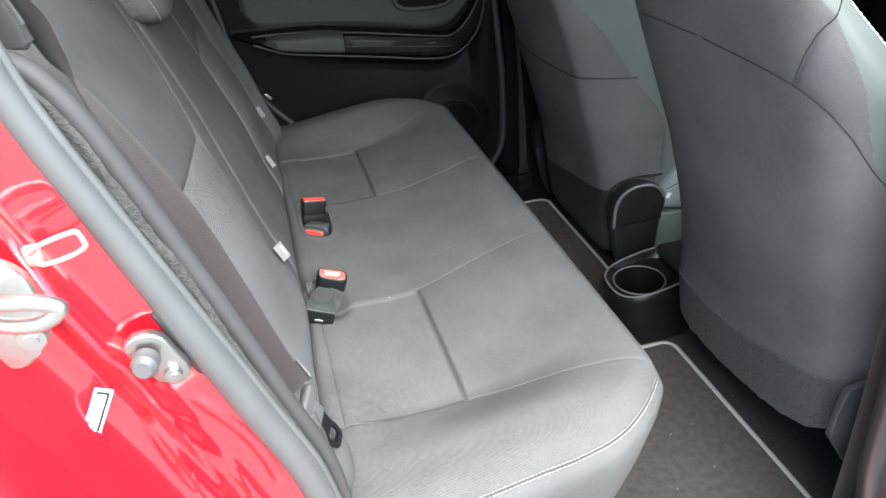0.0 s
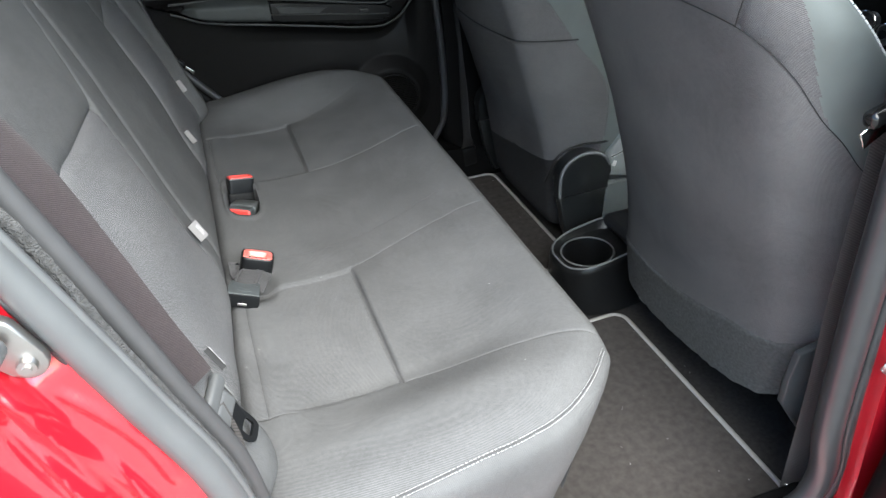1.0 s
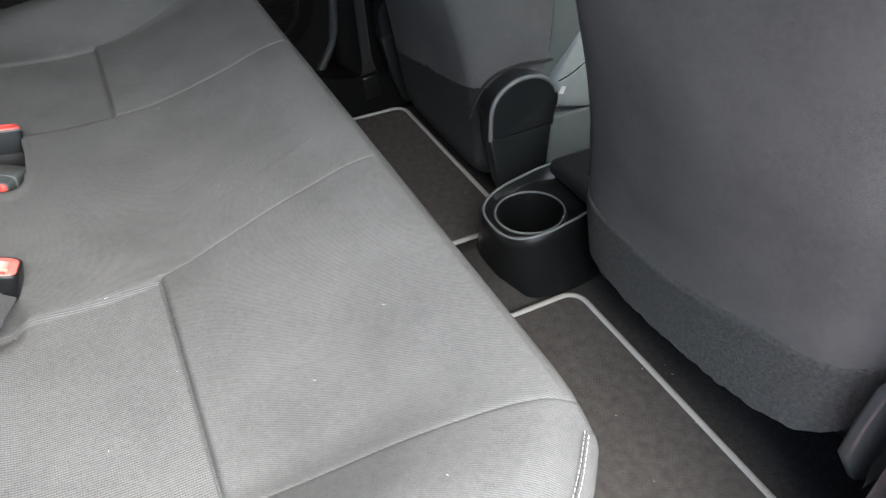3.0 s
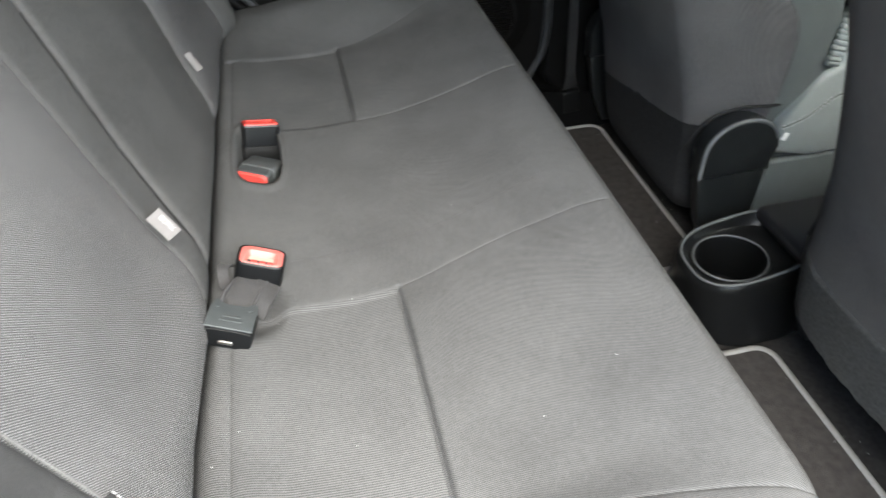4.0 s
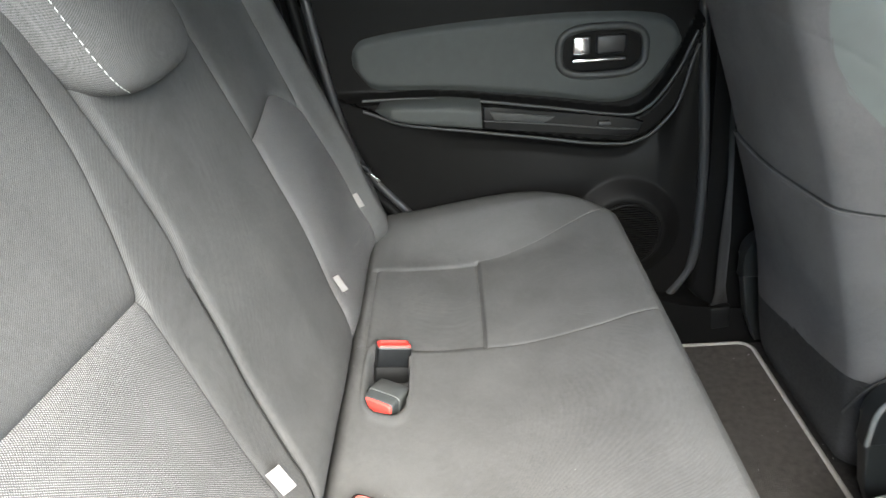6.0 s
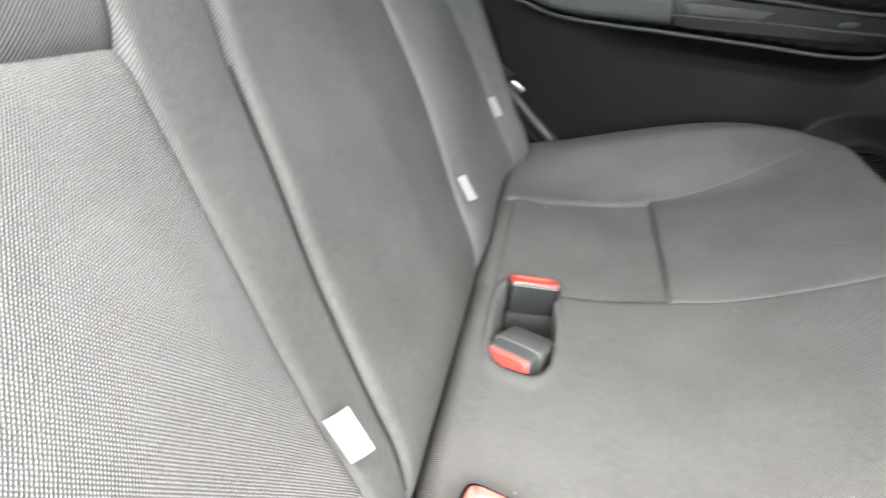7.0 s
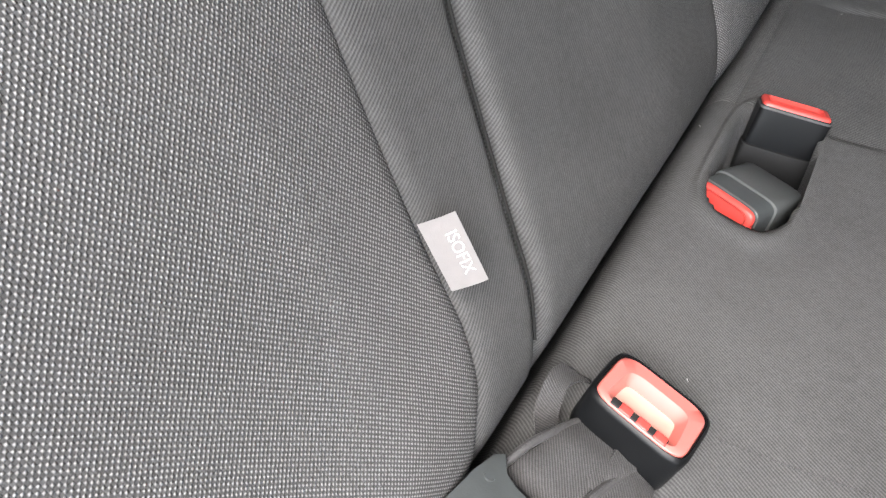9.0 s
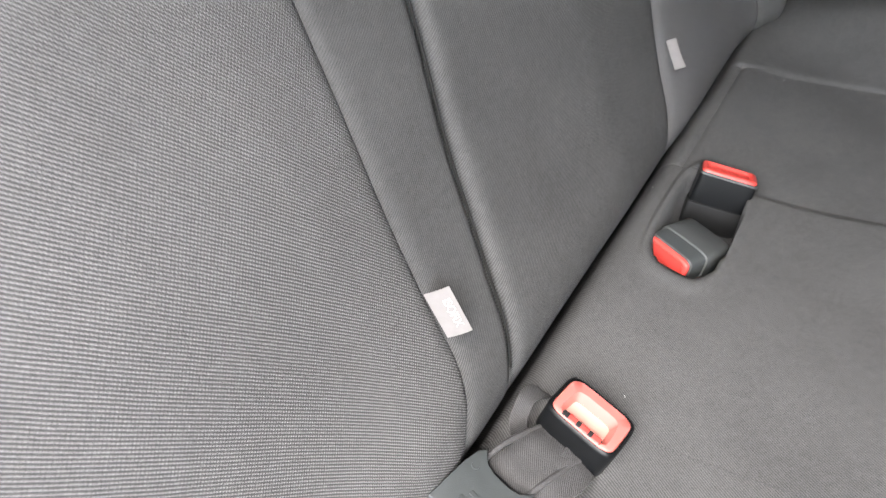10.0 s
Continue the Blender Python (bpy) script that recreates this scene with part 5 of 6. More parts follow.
# striker, switch, clip, sticker
def bolt(name, at, r, parent, normal=(0, -1, 0), mat=M_STEEL, depth=0.006):
    rot = frame_of(normal, (0, 0, 1)).to_4x4()
    bm = bmesh.new()
    bmesh.ops.create_cone(bm, cap_ends=True, segments=20, radius1=r, radius2=r * 0.85, depth=depth, matrix=Matrix.Translation(at) @ rot)
    bmesh.ops.create_cone(bm, cap_ends=True, segments=6, radius1=r * 0.5, radius2=r * 0.45, depth=depth * 1.6, matrix=Matrix.Translation(at) @ rot)
    return part(name, bm, mat, parent)


striker = thing("door_striker", "bare steel door striker loop bolted to the jamb", "door striker", (-0.14, -0.70, 1.06))
part("plate", prism([(-0.154 + 0.030 * math.cos(t) * (1.0 + 0.2 * math.sin(t)), 1.079 + 0.046 * math.sin(t)) for t in np.linspace(0, 2 * math.pi, 28, endpoint=False)], -0.712, -0.700, 0.003), M_ZINC, striker, "oval steel base plate")
part("loop", tube([(-0.165, -0.705, 1.110), (-0.148, -0.748, 1.121), (-0.112, -0.766, 1.1225), (-0.093, -0.768, 1.115), (-0.108, -0.766, 1.105), (-0.142, -0.748, 1.102), (-0.160, -0.705, 1.092)], 0.0052, 12, steps=80), M_ZINC, striker, "bright steel loop")
bolt("bolt", (-0.136, -0.716, 1.062), 0.011, striker, mat=M_ZINC)
bolt("bolt", (-0.168, -0.716, 1.105), 0.011, striker, mat=M_ZINC)
sw = thing("door_switch", "round courtesy light switch in a steel bracket", "door switch", (-0.07, -0.68, 0.99))
cen = [(-0.078, 1.002), (-0.064, 0.978)]
dx, dz = cen[1][0] - cen[0][0], cen[1][1] - cen[0][1]
a0 = math.atan2(dz, dx)
out = [(cen[0][0] + 0.0185 * math.cos(a0 + t), cen[0][1] + 0.0185 * math.sin(a0 + t)) for t in np.linspace(math.pi / 2, 3 * math.pi / 2, 14)]
out += [(cen[1][0] + 0.0135 * math.cos(a0 + t), cen[1][1] + 0.0135 * math.sin(a0 + t)) for t in np.linspace(-math.pi / 2, math.pi / 2, 12)]
part("bracket", prism(out, -0.684, -0.674, 0.002), M_STEEL, sw, "grey steel bracket")
part("collar", tube([(-0.078, -0.680, 1.002), (-0.078, -0.690, 1.002)], 0.0135, 20), M_RUBBER, sw)
part("plunger", tube([(-0.078, -0.690, 1.002), (-0.079, -0.700, 1.003), (-0.080, -0.706, 1.004)], np.concatenate([np.full(20, 0.0105), np.linspace(0.0105, 0.007, 10)]), 20, steps=30), M_RUBBER, sw, "grey rubber plunger")
bolt("screw", (-0.064, -0.686, 0.978), 0.0075, sw)
clip = thing("wire_clip", "bent pale plastic clip on the painted jamb", "clip", (-0.105, -0.69, 1.115))
part("loop", tube([(-0.126, -0.690, 1.112), (-0.118, -0.696, 1.120), (-0.090, -0.698, 1.128), (-0.087, -0.698, 1.117), (-0.118, -0.696, 1.106), (-0.126, -0.690, 1.112)], 0.0019, 8, steps=60), M_CLIP, clip)
part("foot", rbox((0.012, 0.008, 0.016), (-0.124, -0.688, 1.110), 0.003), M_CLIP, clip)
stk = thing("warning_sticker", "small white sticker with a black printed bar", "sticker", (-0.125, -0.70, 0.965))
rot = Matrix.Rotation(radians(28), 3, 'Y')
part("paper", rbox((0.0135, 0.0012, 0.052), (-0.1225, -0.7050, 0.971), 0.0005, rot), M_STICKER, stk)
part("print_frame", rbox((0.0095, 0.001, 0.046), (-0.1222, -0.7058, 0.9712), 0.0003, rot), M_INK, stk, "dark printed frame")
part("print_field", rbox((0.0062, 0.001, 0.043), (-0.1230, -0.7065, 0.9708), 0.0003, rot), M_STICKER, stk, "white printed field")

# near rear seat belt
belt = thing("rear_seat_belt", "dark brown rear seat belt hanging with its tongue", "seat belt", (0.0, -0.58, 0.8))
path = [(-0.122, -0.588, 1.33), (-0.104, -0.592, 1.254), (-0.098, -0.592, 1.243), (-0.093, -0.592, 1.226), (-0.089, -0.592, 1.210), (-0.084, -0.592, 1.196), (-0.074, -0.592, 1.170), (-0.063, -0.592, 1.143), (-0.052, -0.592, 1.113), (-0.036, -0.592, 1.062), (-0.020, -0.592, 0.993), (-0.004, -0.586, 0.915), (0.018, -0.584, 0.829)]
twist = [(-0.55, 0.73, -0.4), (-0.57, 0.73, -0.4), (-0.6, 0.73, -0.33), (-0.52, 0.8, -0.3), (-0.43, 0.84, -0.32), (-0.16, 0.95, -0.25), (0.03, 0.98, -0.21), (0.14, 0.96, -0.22), (0.28, 0.94, -0.22), (0.45, 0.86, -0.23), (0.63, 0.75, -0.21), (0.76, 0.64, -0.13), (0.84, 0.54, -0.06)]
ribbon("webbing", path, twist, 0.046, M_BELT, belt, "dark brown woven webbing, twisted once", steps=90)
AX = Vector((0.42, 0.10, -0.90)).normalized()
NX = Vector((0.80, -0.42, 0.40))
NX = (NX - NX.dot(AX) * AX).normalized()
tg = Matrix.Translation((0.037, -0.582, 0.783)) @ Matrix((AX.cross(NX), AX, NX)).transposed().to_4x4()
bm = rbox((0.062, 0.017, 0.011), (0, -0.020, 0), 0.0045)
bmesh.ops.transform(bm, matrix=tg, verts=bm.verts)
tong = part("tongue_grip", bm, M_RUBBER, belt, "grey plastic tongue grip")
def slotted_plate():
    """Tongue plate with rounded outline and an open slot, lying in its own plane."""
    n = 48
    an = np.linspace(0, 2 * np.pi, n, endpoint=False)
    out = []
    for t in an:
        c, q = math.cos(t), math.sin(t)
        yy = 0.020 + 0.036 * np.sign(q) * abs(q) ** 0.45
        hw = float(curve((-0.02, 0.022), (0.0, 0.020), (0.018, 0.0145), (0.056, 0.0135))(yy))
        out.append((hw * np.sign(c) * abs(c) ** 0.45, yy))
    inn = [(0.0082 * np.sign(math.cos(t)) * abs(math.cos(t)) ** 0.4, 0.038 + 0.0085 * np.sign(math.sin(t)) * abs(math.sin(t)) ** 0.4) for t in an]
    bm = bmesh.new()
    rows = []
    for ring, z in ((out, -0.0012), (out, 0.0012), (inn, 0.0018), (inn, -0.0018)):
        rows.append([bm.verts.new((px, py, z)) for px, py in ring])
    for r in range(4):
        A, Bq = rows[r], rows[(r + 1) % 4]
        for i in range(n):
            bm.faces.new((A[i], A[(i + 1) % n], Bq[(i + 1) % n], Bq[i]))
    return bm


bm = slotted_plate()
bmesh.ops.transform(bm, matrix=tg, verts=bm.verts)
part("tongue_plate", bm, M_BUCKLE, tong, "slotted black coated steel tongue")
bm = rbox((0.046, 0.026, 0.007), (0, 0.000, 0), 0.003, taper=0.8)
bmesh.ops.transform(bm, matrix=tg, verts=bm.verts)
part("tongue_neck", bm, M_RUBBER, tong)
ribbon("lap_webbing", [(0.024, -0.592, 0.795), (0.030, -0.604, 0.75), (0.030, -0.618, 0.71), (0.028, -0.628, 0.66), (0.02, -0.632, 0.60)], [(0.6, 0.7, 0.3), (0.7, 0.5, 0.3), (0.8, 0.3, 0.2), (0.8, -0.1, 0.1), (0.8, -0.1, 0.1)], 0.040, M_BELTB, belt)

# ---------------------------------------------------------------- buckles on the bench
def buckle(label, centre, width_dir, thick_dir, w, t, length, button=True, pale=False, shell=M_BUCKLE, sleeve=0.0, sleeve_mat=None):
    """Buckle whose button face is centred at the point given; the body runs back from it."""
    W, T = Vector(width_dir).normalized(), Vector(thick_dir)
    T = (T - T.dot(W) * W).normalized()
    N = W.cross(T)
    m = Matrix.Translation(centre) @ Matrix((W, T, N)).transposed().to_4x4()
    ob = thing("seat_belt_buckle", label, "belt buckle", tuple(Vector(centre) - N * length), group="rear seat belt buckles")

    def place(bm):
        bmesh.ops.transform(bm, matrix=m, verts=bm.verts)
        return bm
    an = np.linspace(0, 2 * np.pi, 64, endpoint=False)

    def ring(a, b, z, ex=None):
        ex = ex or sq
        return np.stack([a * np.sign(np.cos(an)) * np.abs(np.cos(an)) ** (2 / ex), b * np.sign(np.sin(an)) * np.abs(np.sin(an)) ** (2 / ex), np.full_like(an, z)], 1)
    sq = 5.5 if pale or not button or w < 0.05 else 9.0
    rows = [ring(0.001, 0.001, -length), ring(w / 2 - 0.003, t / 2 - 0.003, -length)]
    edge_in = 0.0018 if pale or not button else 0.0007
    rows += [ring(w / 2 - 0.001, t / 2 - 0.001, -length + 0.004), ring(w / 2, t / 2, -length + 0.010), ring(w / 2, t / 2, -0.0035), ring(w / 2 - edge_in * 0.3, t / 2 - edge_in * 0.3, -0.0015), ring(w / 2 - edge_in, t / 2 - edge_in, -0.0004)]
    rimw = 0.0022 if pale else 0.0009
    rows += [ring(w / 2 - rimw, t / 2 - rimw, -0.0006 if button else 0.0), ring(w / 2 - rimw - 0.0001, t / 2 - rimw - 0.0001, -0.014 if button else 0.0), ring(0.001, 0.001, -0.014 if button else 0.0)]
    H = np.einsum('ij,abj->abi', np.array(m.to_3x3()), np.array(rows)) + np.array(m.translation)
    sheet("housing", H, None, shell, ob, "black plastic housing", close=True, sharp=50)
    if sleeve:
        rows = [ring(w / 2 + 0.0002, t / 2 + 0.0002, -sleeve + 0.0004), ring(w / 2 + 0.0014, t / 2 + 0.0014, -sleeve - 0.0004), ring(w / 2 + 0.0016, t / 2 + 0.0016, -sleeve - 0.003), ring(w / 2 + 0.0010, t / 2 + 0.0010, -length + 0.004), ring(w / 2 - 0.004, t / 2 - 0.003, -length - 0.001)]
        H = np.einsum('ij,abj->abi', np.array(m.to_3x3()), np.array(rows)) + np.array(m.translation)
        sheet("sleeve", H, None, sleeve_mat or M_SLEEVE, ob, "dull grey rear sleeve", close=True, sharp=50)
        rows = [ring(w / 2 - 0.0003, t / 2 - 0.0003, -0.0012), ring(w / 2 + 0.0004, t / 2 + 0.0004, -0.0018), ring(w / 2 + 0.0004, t / 2 + 0.0004, -0.0026), ring(w / 2 - 0.0003, t / 2 - 0.0003, -0.0032)]
        H = np.einsum('ij,abj->abi', np.array(m.to_3x3()), np.array(rows)) + np.array(m.translation)
        sheet("parting_line", H, None, M_RUBBER, ob, "thin pale parting line", close=True)
    if button:
        hw, ht = w / 2 - rimw - 0.0004, t / 2 - rimw - 0.0004
        rows = [ring(hw, ht, -0.008), ring(hw, ht, -0.0016), ring(hw - 0.0008, ht - 0.0008, -0.0004), ring(hw - (0.0065 if pale else 0.004), ht - (0.0050 if pale else 0.0026), 0.0000),
                ring(hw - (0.0095 if pale else 0.006), ht - (0.0085 if pale else 0.004), -0.0065, 7), ring(hw - 0.0105, ht - 0.0092 if pale else ht - 0.0046, -0.0068, 7), ring(0.00001, 0.00001, -0.0068)]
        P = np.array(rows)
        if pale:
            # the pressed recess is wider towards the tongue slot and runs down to it
            P[3:, :, 1] -= 0.0026
            P[3:6, :, 0] *= 1 - 0.10 * np.clip(P[3:6, :, 1] / ht, -1, 1)
        else:
            # the plain button stands proud of the housing with a shallow dish
            P[1:, :, 2] += 0.0022
            P[4:, :, 2] += 0.0042
            P[4:, :, 1] -= 0.0006
        P = np.einsum('ij,abj->abi', np.array(m.to_3x3()), P) + np.array(m.translation)
        # pale: sky glare on the red button is in the colour
        sheet("release_button", P[:5], None, M_BTNGLARE if pale else M_REDBTN, ob, "red release button painted salmon by sky glare" if pale else "red release button", close=True, sharp=50)
        sheet("button_recess", P[4:], None, M_PALE if pale else M_REDBTN, ob, "pressed recess with glare painted pale pink" if pale else "", close=True, sharp=50)
        if pale:
            part("slot", place(rbox((w * 0.56, 0.0046, 0.005), (0, -ht + 0.0034, -0.0022), 0.0008)), M_INK, ob, "dark tongue slot")
        for i in range(3 if pale else 0):
            part("slot_tooth", place(rbox((0.0062, 0.0048, 0.005), ((i - 1) * 0.0090 + 0.002, -ht + 0.0034, -0.0018), 0.0008)), M_REDBTN, ob)
    return ob, m, place


b1o, _, _ = buckle("black belt buckle with bright red button lying upright", (0.1105, -0.127, 0.661), (0.945, -0.17, -0.30), (0.12, 0.97, -0.12), 0.052, 0.038, 0.036, pale=True)
ribbon("strap", [(0.103, -0.130, 0.632), (0.099, -0.144, 0.643), (0.092, -0.160, 0.648), (0.084, -0.176, 0.648), (0.075, -0.192, 0.641)], [(0.93, -0.2, -0.30), (0.93, -0.2, -0.22), (0.93, -0.2, -0.36), (0.93, -0.2, -0.28), (0.93, -0.2, -0.30)], 0.031, M_WEB, b1o, "folded grey webbing strap", thick=0.003, steps=30)
ribbon("strap", [(0.110, -0.134, 0.626), (0.112, -0.152, 0.640), (0.106, -0.172, 0.642), (0.094, -0.190, 0.634)], [(0.75, -0.55, -0.3)] * 4, 0.025, M_WEB, b1o, thick=0.003, steps=20)
for off, lab in ((-0.0155, "frayed rolled edge of the strap"), (0.0155, "")):
    pts = [(0.100 + off * 0.93, -0.139 - off * 0.2, 0.640 - off * 0.3), (0.093 + off * 0.95, -0.155 - off * 0.2, 0.6475 - off * 0.32), (0.086 + off, -0.170 - off * 0.2, 0.650 - off * 0.34), (0.078 + off, -0.186 - off * 0.2, 0.647 - off * 0.3)]
    roll = part("rolled_edge", tube(pts, 0.0021, 10, steps=40), M_WEB, b1o, lab)
    stitches("stitching", [(px, py - 0.0002, pz + 0.0020) for px, py, pz in pts], 0.0016, 0.0011, 0.0004, roll, M_WEB, label="grey edge stitching")
ribbon("webbing_fold", [(0.074, -0.110, 0.634), (0.069, -0.119, 0.650), (0.066, -0.130, 0.654), (0.066, -0.141, 0.648), (0.070, -0.149, 0.634)], [(0.85, 0.1, -0.45)] * 5, 0.012, M_WEB, b1o, "small fold of grey webbing", thick=0.002, steps=24)
b2o, _, b2place = buckle("black belt buckle lying face down on the bench", (0.0705, -0.236, 0.6540), (0.93, -0.20, -0.30), (0.325, 0.171, 0.894), 0.050, 0.021, 0.048, button=False)
outline = [(-0.0235, -0.002), (-0.0235, -0.036), (-0.0225, -0.048), (-0.0190, -0.053), (-0.0165, -0.0505), (-0.0130, -0.0445), (-0.006, -0.0425), (0.006, -0.0425), (0.0130, -0.0445), (0.0165, -0.0505), (0.0190, -0.053), (0.0225, -0.048), (0.0235, -0.036), (0.0235, -0.002)]
# scuffed top, its grey standing in for reflected sky
part("top_plate", b2place(prism(outline, 0.0100, 0.0122, 0.0008)), M_BUCKLESKY, b2o, "scuffed top plate, sky reflection painted as grey")
part("end_slot", b2place(rbox((0.014, 0.004, 0.002), (0, -0.004, 0.0), 0.0008)), M_STEEL, b2o, "small slot in the end")
for k in (-0.017, 0.017):
    bm = bmesh.new()
    bmesh.ops.create_cone(bm, cap_ends=True, segments=16, radius1=0.0026, radius2=0.0024, depth=0.001, matrix=Matrix.Translation((k, 0.0126, -0.038)) @ Matrix.Rotation(radians(-90), 4, 'X'))
    part("rivet", b2place(bm), M_BUCKLESKY, b2o)
for k in range(2):
    part("embossed_bar", b2place(rbox((0.022 - 0.006 * k, 0.0008, 0.0035), (0, 0.0123, -0.016 - 0.007 * k), 0.0003)), M_BUCKLESKY, b2o)
buckle("black belt buckle with red button standing in the bench", (0.115, 0.182, 0.649), (0.96, 0.20, -0.22), (0.03, 0.96, -0.26), 0.051, 0.026, 0.058, sleeve=0.031)
# shell and sleeve painted grey for the sky on their tops
buckle("black belt buckle with red button tucked in the pocket", (0.0950, 0.070, 0.6265), (0.90, -0.42, -0.10), (0.17, 0.15, 0.97), 0.048, 0.027, 0.056, shell=M_BUCKLESKY, sleeve=0.020, sleeve_mat=M_SLEEVESKY)

# ---------------------------------------------------------------- anchor point tags
def tag(label, corner, along, across, length, height, text=True, curl=0.0, cloth=M_TAG):
    """Cloth tag sewn in the seam: corner point, direction along the seam and outwards."""
    A, C = Vector(along).normalized(), Vector(across)
    C = (C - C.dot(A) * A).normalized()
    N = A.cross(C)
    if N.x < 0:
        N = -N
    ob = thing("anchor_tag", label, "cloth tag", tuple(corner), group="child seat anchor tags")
    n = 14
    s, r = np.linspace(0, 1, n), np.linspace(0, 1, 8)
    base = np.array(corner)[None, None] + np.array(A)[None, None] * (s[:, None, None] * length) + np.array(C)[None, None] * (r[None, :, None] * height)
    bow = (0.0035 * np.sin(r * math.pi / 2)[None, :] + curl * (s[:, None] - 0.3) ** 2 * r[None, :] * 0.05 + 0.0035)
    top = base + np.array(N) * bow[..., None]
    P = np.concatenate([top, (top - np.array(N) * 0.0008)[:, ::-1]], 1)
    sheet("cloth", P, None, cloth, ob, close=True)
    if not text:
        stitches("edge_stitching", [tuple(top[k, -1] + np.array(N) * 0.0006) for k in range(0, n, 2)], 0.003, 0.0015, 0.0005, ob, M_TAGINK)
    if text:
        cu = bpy.data.curves.new("word", 'FONT')
        cu.body = "ISOFIX"
        cu.size = height * 0.44
        cu.align_x, cu.align_y = 'CENTER', 'CENTER'
        cu.extrude = 0.00015
        tmp = bpy.data.objects.new("word", cu)
        me = bpy.data.meshes.new_from_object(tmp)
        bpy.data.objects.remove(tmp)
        m = Matrix((A, (N.cross(A)), N)).transposed().to_4x4()
        m.translation = Vector(corner) + A * length * 0.5 + C * height * 0.66 + N * 0.0072
        me.transform(m)
        me.materials.append(M_TAGINK)
        hang(new("word", me), ob, "white woven word ISOFIX")
    return ob


dn = (0.38, 0.02, -0.925)
tag("pale grey cloth tag with white word on the backrest", (0.0185, -0.1615, 0.7585), dn, (0.73, 0.66, 0.13), 0.0325, 0.0155)
tag("pale grey cloth tag with white word on the backrest", (0.032, 0.218, 0.746), dn, (0.88, -0.35, 0.30), 0.029, 0.0085, curl=0.08)
tag("pale grey cloth tag with white word on the backrest", (0.030, 0.492, 0.752), dn, (0.88, -0.30, 0.30), 0.029, 0.0105)
tag("curled black cloth tag with pale stitched edge", (0.021, -0.462, 0.764), (0.40, -0.16, -0.90), (0.80, -0.25, 0.3), 0.034, 0.0055, text=False, curl=0.0, cloth=M_TAGDARK)

# ---------------------------------------------------------------- middle headrest
hr = thing("rear_headrest", "dark grey cloth rear middle headrest with white seam", "headrest", (-0.13, 0.06, 1.12))


def headrest():
    na, nz = 80, 40
    a = np.linspace(0, 2 * np.pi, na, endpoint=False)
    t = np.linspace(-1, 1, nz)
    rows = []
    for k in t:
        s = (1 - abs(k) ** 3.2) ** (1 / 3.2)
        s = max(s, 0.02)
        c, sn = np.cos(a), np.sin(a)
        x = -0.130 - 0.035 * k + 0.055 * s * np.sign(c) * np.abs(c) ** (2 / 3)
        y = 0.060 + 0.120 * s * np.sign(sn) * np.abs(sn) ** (2 / 3)
        z = np.full_like(a, 1.170 + 0.080 * k)
        rows.append(np.stack([x, y, z], 1))
    P = np.array(rows)
    UV = P[..., 1:].copy()
    mask = np.zeros((nz - 1, na), bool)
    mask[:, (np.cos(a) > 0.0) & (np.abs(np.sin(a)) < 0.86)] = True
    sheet("front_panel", P, UV, M_TWILL, hr, "dark twill front panel", mask=mask, close=True)
    sheet("side_band", P, UV, M_RIB, hr, "ribbed cloth side band", mask=~mask, close=True)
    for sg in (1, -1):
        j = int(np.argmin(np.abs(np.sin(a) - sg * 0.86) + (np.cos(a) < 0) * 9))
        stitches("stitching", [tuple(P[i, j] + np.array((0.001, sg * 0.001, 0))) for i in range(2, nz - 2, 3)], 0.0045, 0.003, 0.00055, hr, M_THREAD)


headrest()

# ---------------------------------------------------------------- far side belts
fb = thing("front_seat_belt", "black front belt fixed low on the far centre pillar", "seat belt", (0.79, 0.645, 0.30), group="front seat belts")
ribbon("webbing", [(0.745, 0.648, 1.20), (0.764, 0.646, 0.80), (0.776, 0.645, 0.67), (0.782, 0.643, 0.535), (0.787, 0.640, 0.40), (0.789, 0.638, 0.36)], [(0.6, 0.8, 0)] * 3 + [(0.75, 0.6, 0)] * 2 + [(1, 0.1, 0)], 0.042, M_BELTD, fb)
part("anchor_cover", rbox((0.046, 0.020, 0.060), (0.790, 0.634, 0.340), 0.006, Matrix.Rotation(radians(-6), 3, 'Y')), M_SATIN, fb, "black plastic anchor cover")
part("anchor_loop", rbox((0.050, 0.012, 0.012), (0.793, 0.632, 0.305), 0.004), M_STEEL, fb, "steel anchor edge")
part("anchor_foot", rbox((0.036, 0.020, 0.050), (0.795, 0.636, 0.275), 0.006), M_PLASTIC, fb)
rb = thing("rear_seat_belt", "black rear belt with steel tongue by the far pillar", "seat belt", (0.0, 0.59, 0.8))
ribbon("webbing", [(-0.120, 0.52, 1.25), (-0.060, 0.555, 1.03), (-0.012, 0.585, 0.88), (0.028, 0.597, 0.78), (0.060, 0.60, 0.67)], [(0.3, 0.9, 0.1)] * 5, 0.045, M_BELTD, rb, "black woven webbing")
bm = rbox((0.050, 0.012, 0.012), (0, 0, 0), 0.004)
bmesh.ops.transform(bm, matrix=Matrix.Translation((0.038, 0.585, 0.775)) @ Matrix.Rotation(radians(40), 4, 'Y'), verts=bm.verts)
part("tongue_grip", bm, M_BUCKLE, rb)
bm = rbox((0.022, 0.003, 0.009), (0, 0, 0), 0.001)
bmesh.ops.transform(bm, matrix=Matrix.Translation((0.066, 0.575, 0.748)) @ Matrix.Rotation(radians(40), 4, 'Y'), verts=bm.verts)
part("tongue_blade", bm, M_CHROME, rb, "bright steel tongue blade")

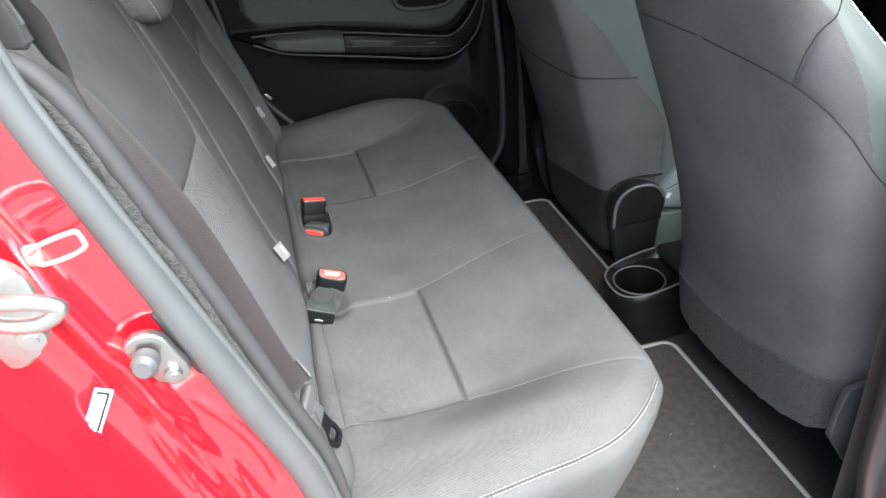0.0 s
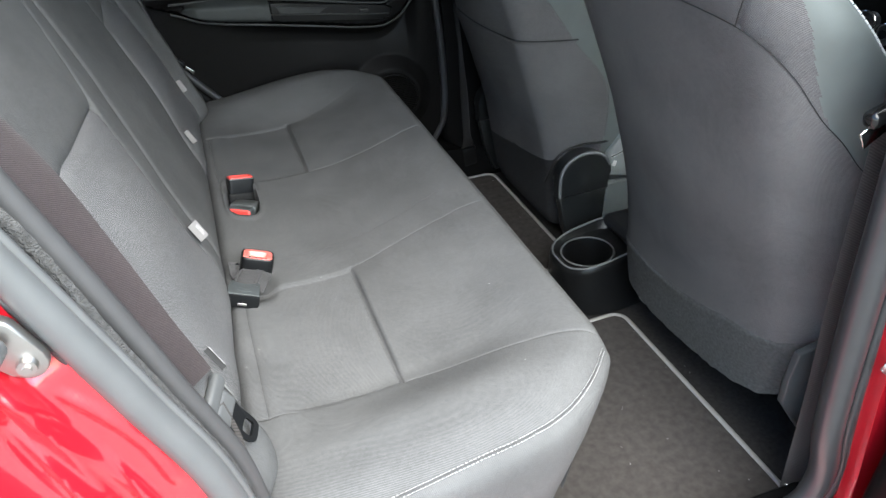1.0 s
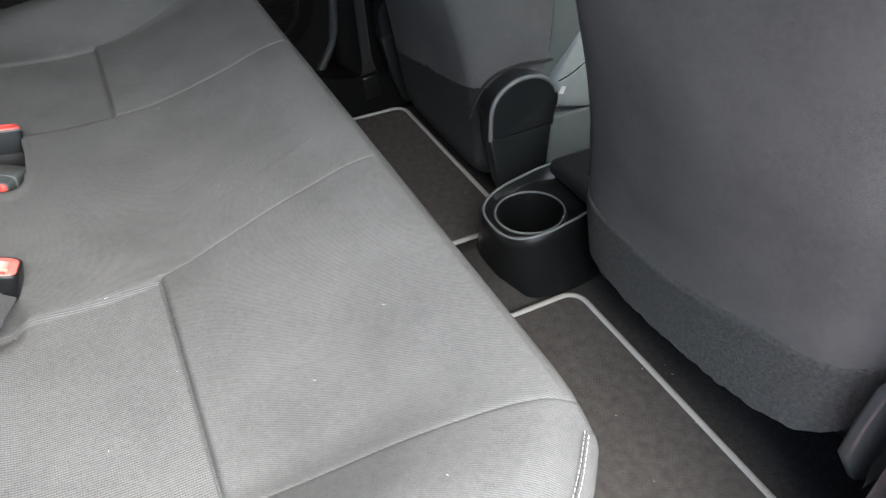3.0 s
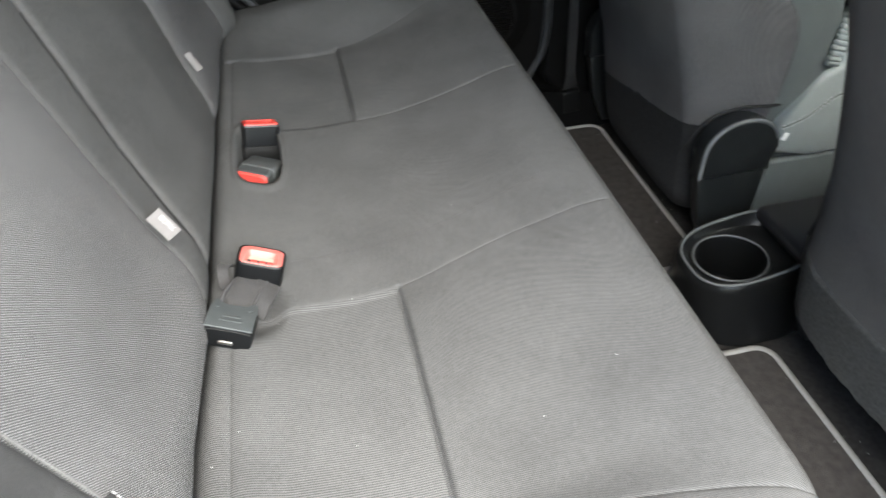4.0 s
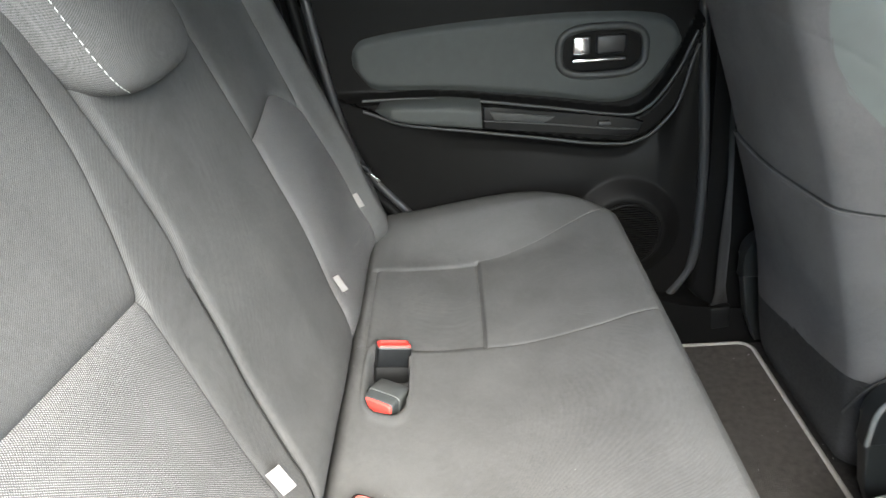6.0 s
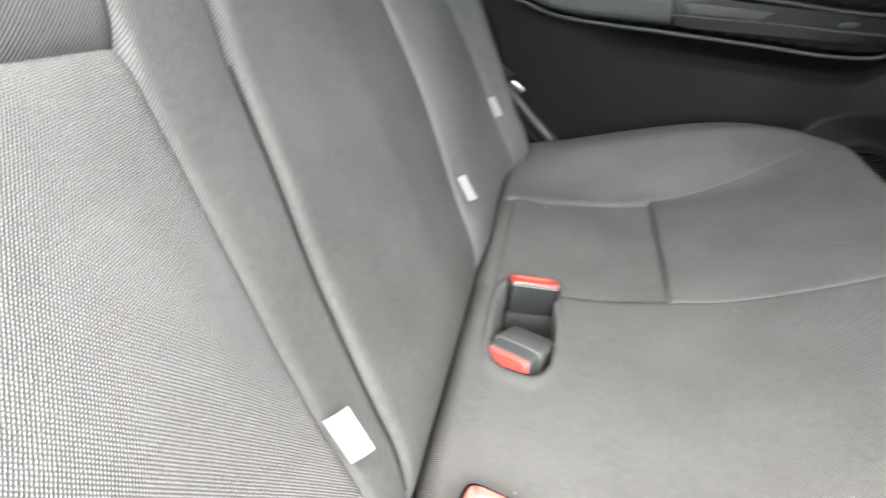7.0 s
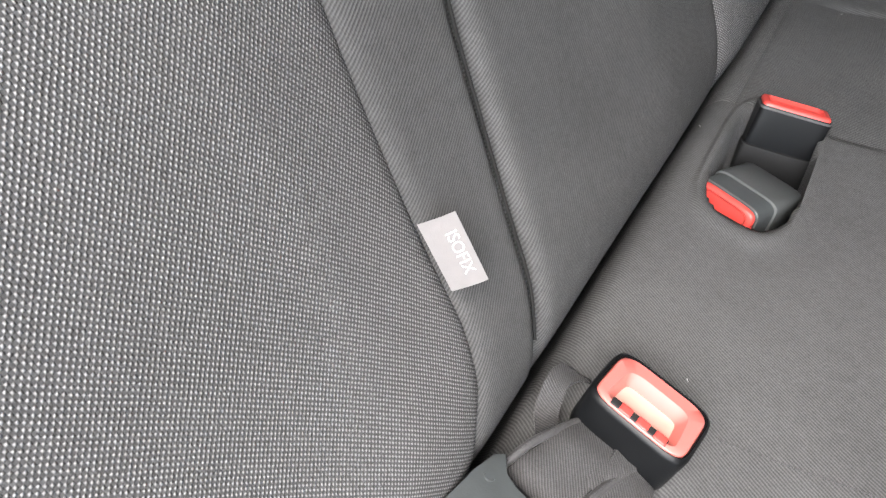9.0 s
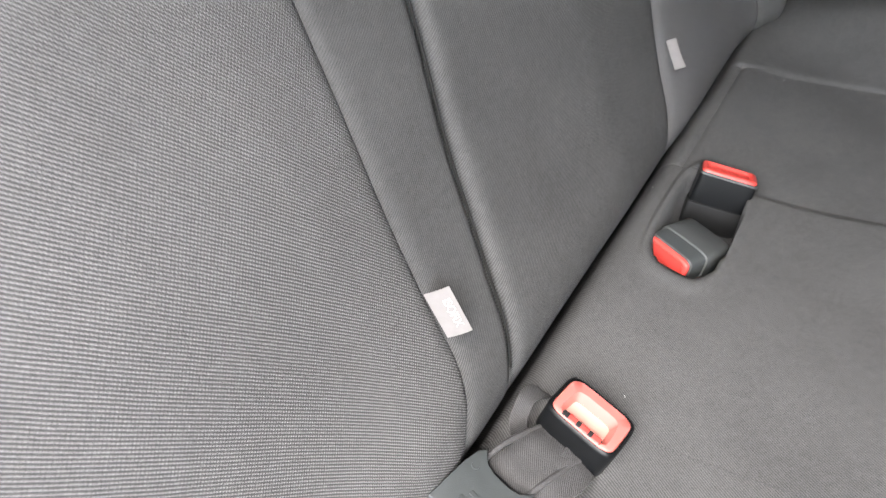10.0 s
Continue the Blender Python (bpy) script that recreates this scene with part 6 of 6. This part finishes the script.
# ---------------------------------------------------------------- near centre pillar and driver belt
tagged(part("b_pillar_trim", prism([(0.835, 0.30), (0.98, 0.30), (0.95, 0.60), (0.90, 0.90), (0.86, 1.42), (0.775, 1.42), (0.785, 1.0), (0.812, 0.75), (0.83, 0.55)], -0.685, -0.655, 0.008), M_DARKTRIM),
       "dark plastic near centre pillar trim", "pillar trim", kind="structure")
bg = [(0.722, -0.680, 1.42), (0.727, -0.684, 1.15), (0.736, -0.688, 0.98), (0.745, -0.690, 0.86), (0.760, -0.690, 0.72), (0.785, -0.690, 0.54), (0.809, -0.690, 0.43), (0.80, -0.690, 0.38), (0.76, -0.688, 0.355), (0.6, -0.685, 0.365), (0.4, -0.68, 0.375), (0.24, -0.67, 0.385)]
s2 = thing("door_seal", "black rubber door seal along the centre pillar", "door seal", (0.8, -0.69, 0.8))
part("bulb", tube(bg, 0.0205, 16, flat=0.9, steps=140), M_RUBBERB, s2, "hollow black rubber bulb")
part("lip", tube([(x + 0.028, y - 0.008, z - 0.004) for x, y, z in bg], 0.0085, 12, steps=140), M_RUBBERB, s2)
tagged(part("b_pillar", prism([(0.754, 1.42), (0.758, 1.10), (0.767, 0.95), (0.775, 0.80), (0.801, 0.62), (0.832, 0.45), (0.84, 0.32), (1.06, 0.32), (1.05, 0.60), (1.0, 1.0), (0.94, 1.42)], -0.727, -0.699, 0.010), M_PAINT),
       "red painted centre pillar", "pillar", kind="structure")
# steel hinge of the open rear door
hinge = thing("door_hinge", "bare steel door hinge bolted to the red centre pillar", "bracket", (0.80, -0.728, 0.68))
part("plate", rbox((0.050, 0.005, 0.020), (0.797, -0.7290, 0.682), 0.002, Matrix.Rotation(radians(43), 3, 'Y')), M_STEEL, hinge)
bolt("bolt", (0.783, -0.732, 0.695), 0.010, hinge)
bolt("bolt", (0.808, -0.732, 0.671), 0.010, hinge)
part("arm", tube([(0.806, -0.731, 0.668), (0.822, -0.737, 0.640), (0.838, -0.745, 0.612), (0.862, -0.757, 0.580)], 0.010, 12, flat=0.4), M_STEEL, hinge, "flat steel hinge arm")
db = thing("front_seat_belt", "black driver belt hanging beside the centre pillar", "seat belt", (0.80, -0.64, 0.6), group="front seat belts")
ribbon("webbing", [(0.738, -0.636, 1.35), (0.769, -0.638, 1.10), (0.777, -0.640, 0.95), (0.792, -0.641, 0.76), (0.815, -0.642, 0.56), (0.836, -0.642, 0.33)], [(0.9, -0.3, 0.1)] * 6, 0.046, M_BELTB, db, "black woven webbing")
bm = rbox((0.062, 0.020, 0.020), (0, 0, 0), 0.008)
bmesh.ops.transform(bm, matrix=Matrix.Translation((0.742, -0.652, 1.001)) @ Matrix.Rotation(radians(-16), 4, 'Y'), verts=bm.verts)
tong = part("tongue_grip", bm, M_GLOSS, db, "glossy black tongue grip")
bm = rbox((0.030, 0.003, 0.022), (0, 0, 0), 0.001)
bmesh.ops.transform(bm, matrix=Matrix.Translation((0.726, -0.652, 0.979)) @ Matrix.Rotation(radians(-32), 4, 'Y'), verts=bm.verts)
part("tongue_blade", bm, M_CHROME, tong, "bright steel tongue blade")
part("anchor_plate", rbox((0.03, 0.008, 0.03), (0.832, -0.640, 0.325), 0.003), M_CHROME, db, "steel anchor plate")

# open rear door on the near side, swung out from the centre pillar
od = thing("open_rear_door", "open rear door swung out, black inner trim", "car door", (0.85, -0.78, 0.3))
bm = rbox((0.10, 0.80, 0.78), (0, -0.40, 0.40), 0.03)
bmesh.ops.transform(bm, matrix=Matrix.Translation((0.833, -0.744, 0.28)) @ Matrix.Rotation(radians(20), 4, 'Z'), verts=bm.verts)
part("trim_panel", bm, M_SOFT, od, "black plastic inner trim")
bm = rbox((0.03, 0.84, 0.84), (0.06, -0.40, 0.40), 0.01)
bmesh.ops.transform(bm, matrix=Matrix.Translation((0.833, -0.744, 0.28)) @ Matrix.Rotation(radians(20), 4, 'Z'), verts=bm.verts)
part("outer_skin", bm, M_PAINT, od, "red painted outer skin")

# red outer skin that closes the car's sides and rear
for nm, label, size, at in (("front_door_skin", "red painted front door skin", (0.92, 0.03, 0.74), (1.50, -0.775, 0.70)),
                            ("front_door_skin", "red painted far front door skin", (1.05, 0.03, 0.74), (1.42, 0.785, 0.70)),
                            ("quarter_skin", "red painted far rear quarter", (0.62, 0.03, 0.72), (-0.42, 0.770, 0.72)),
                            ("tailgate_skin", "red painted tailgate", (0.03, 1.40, 0.72), (-0.80, 0.0, 0.72))):
    tagged(part(nm, rbox(size, at, 0.012), M_PAINT), label, "body panel", kind="structure")
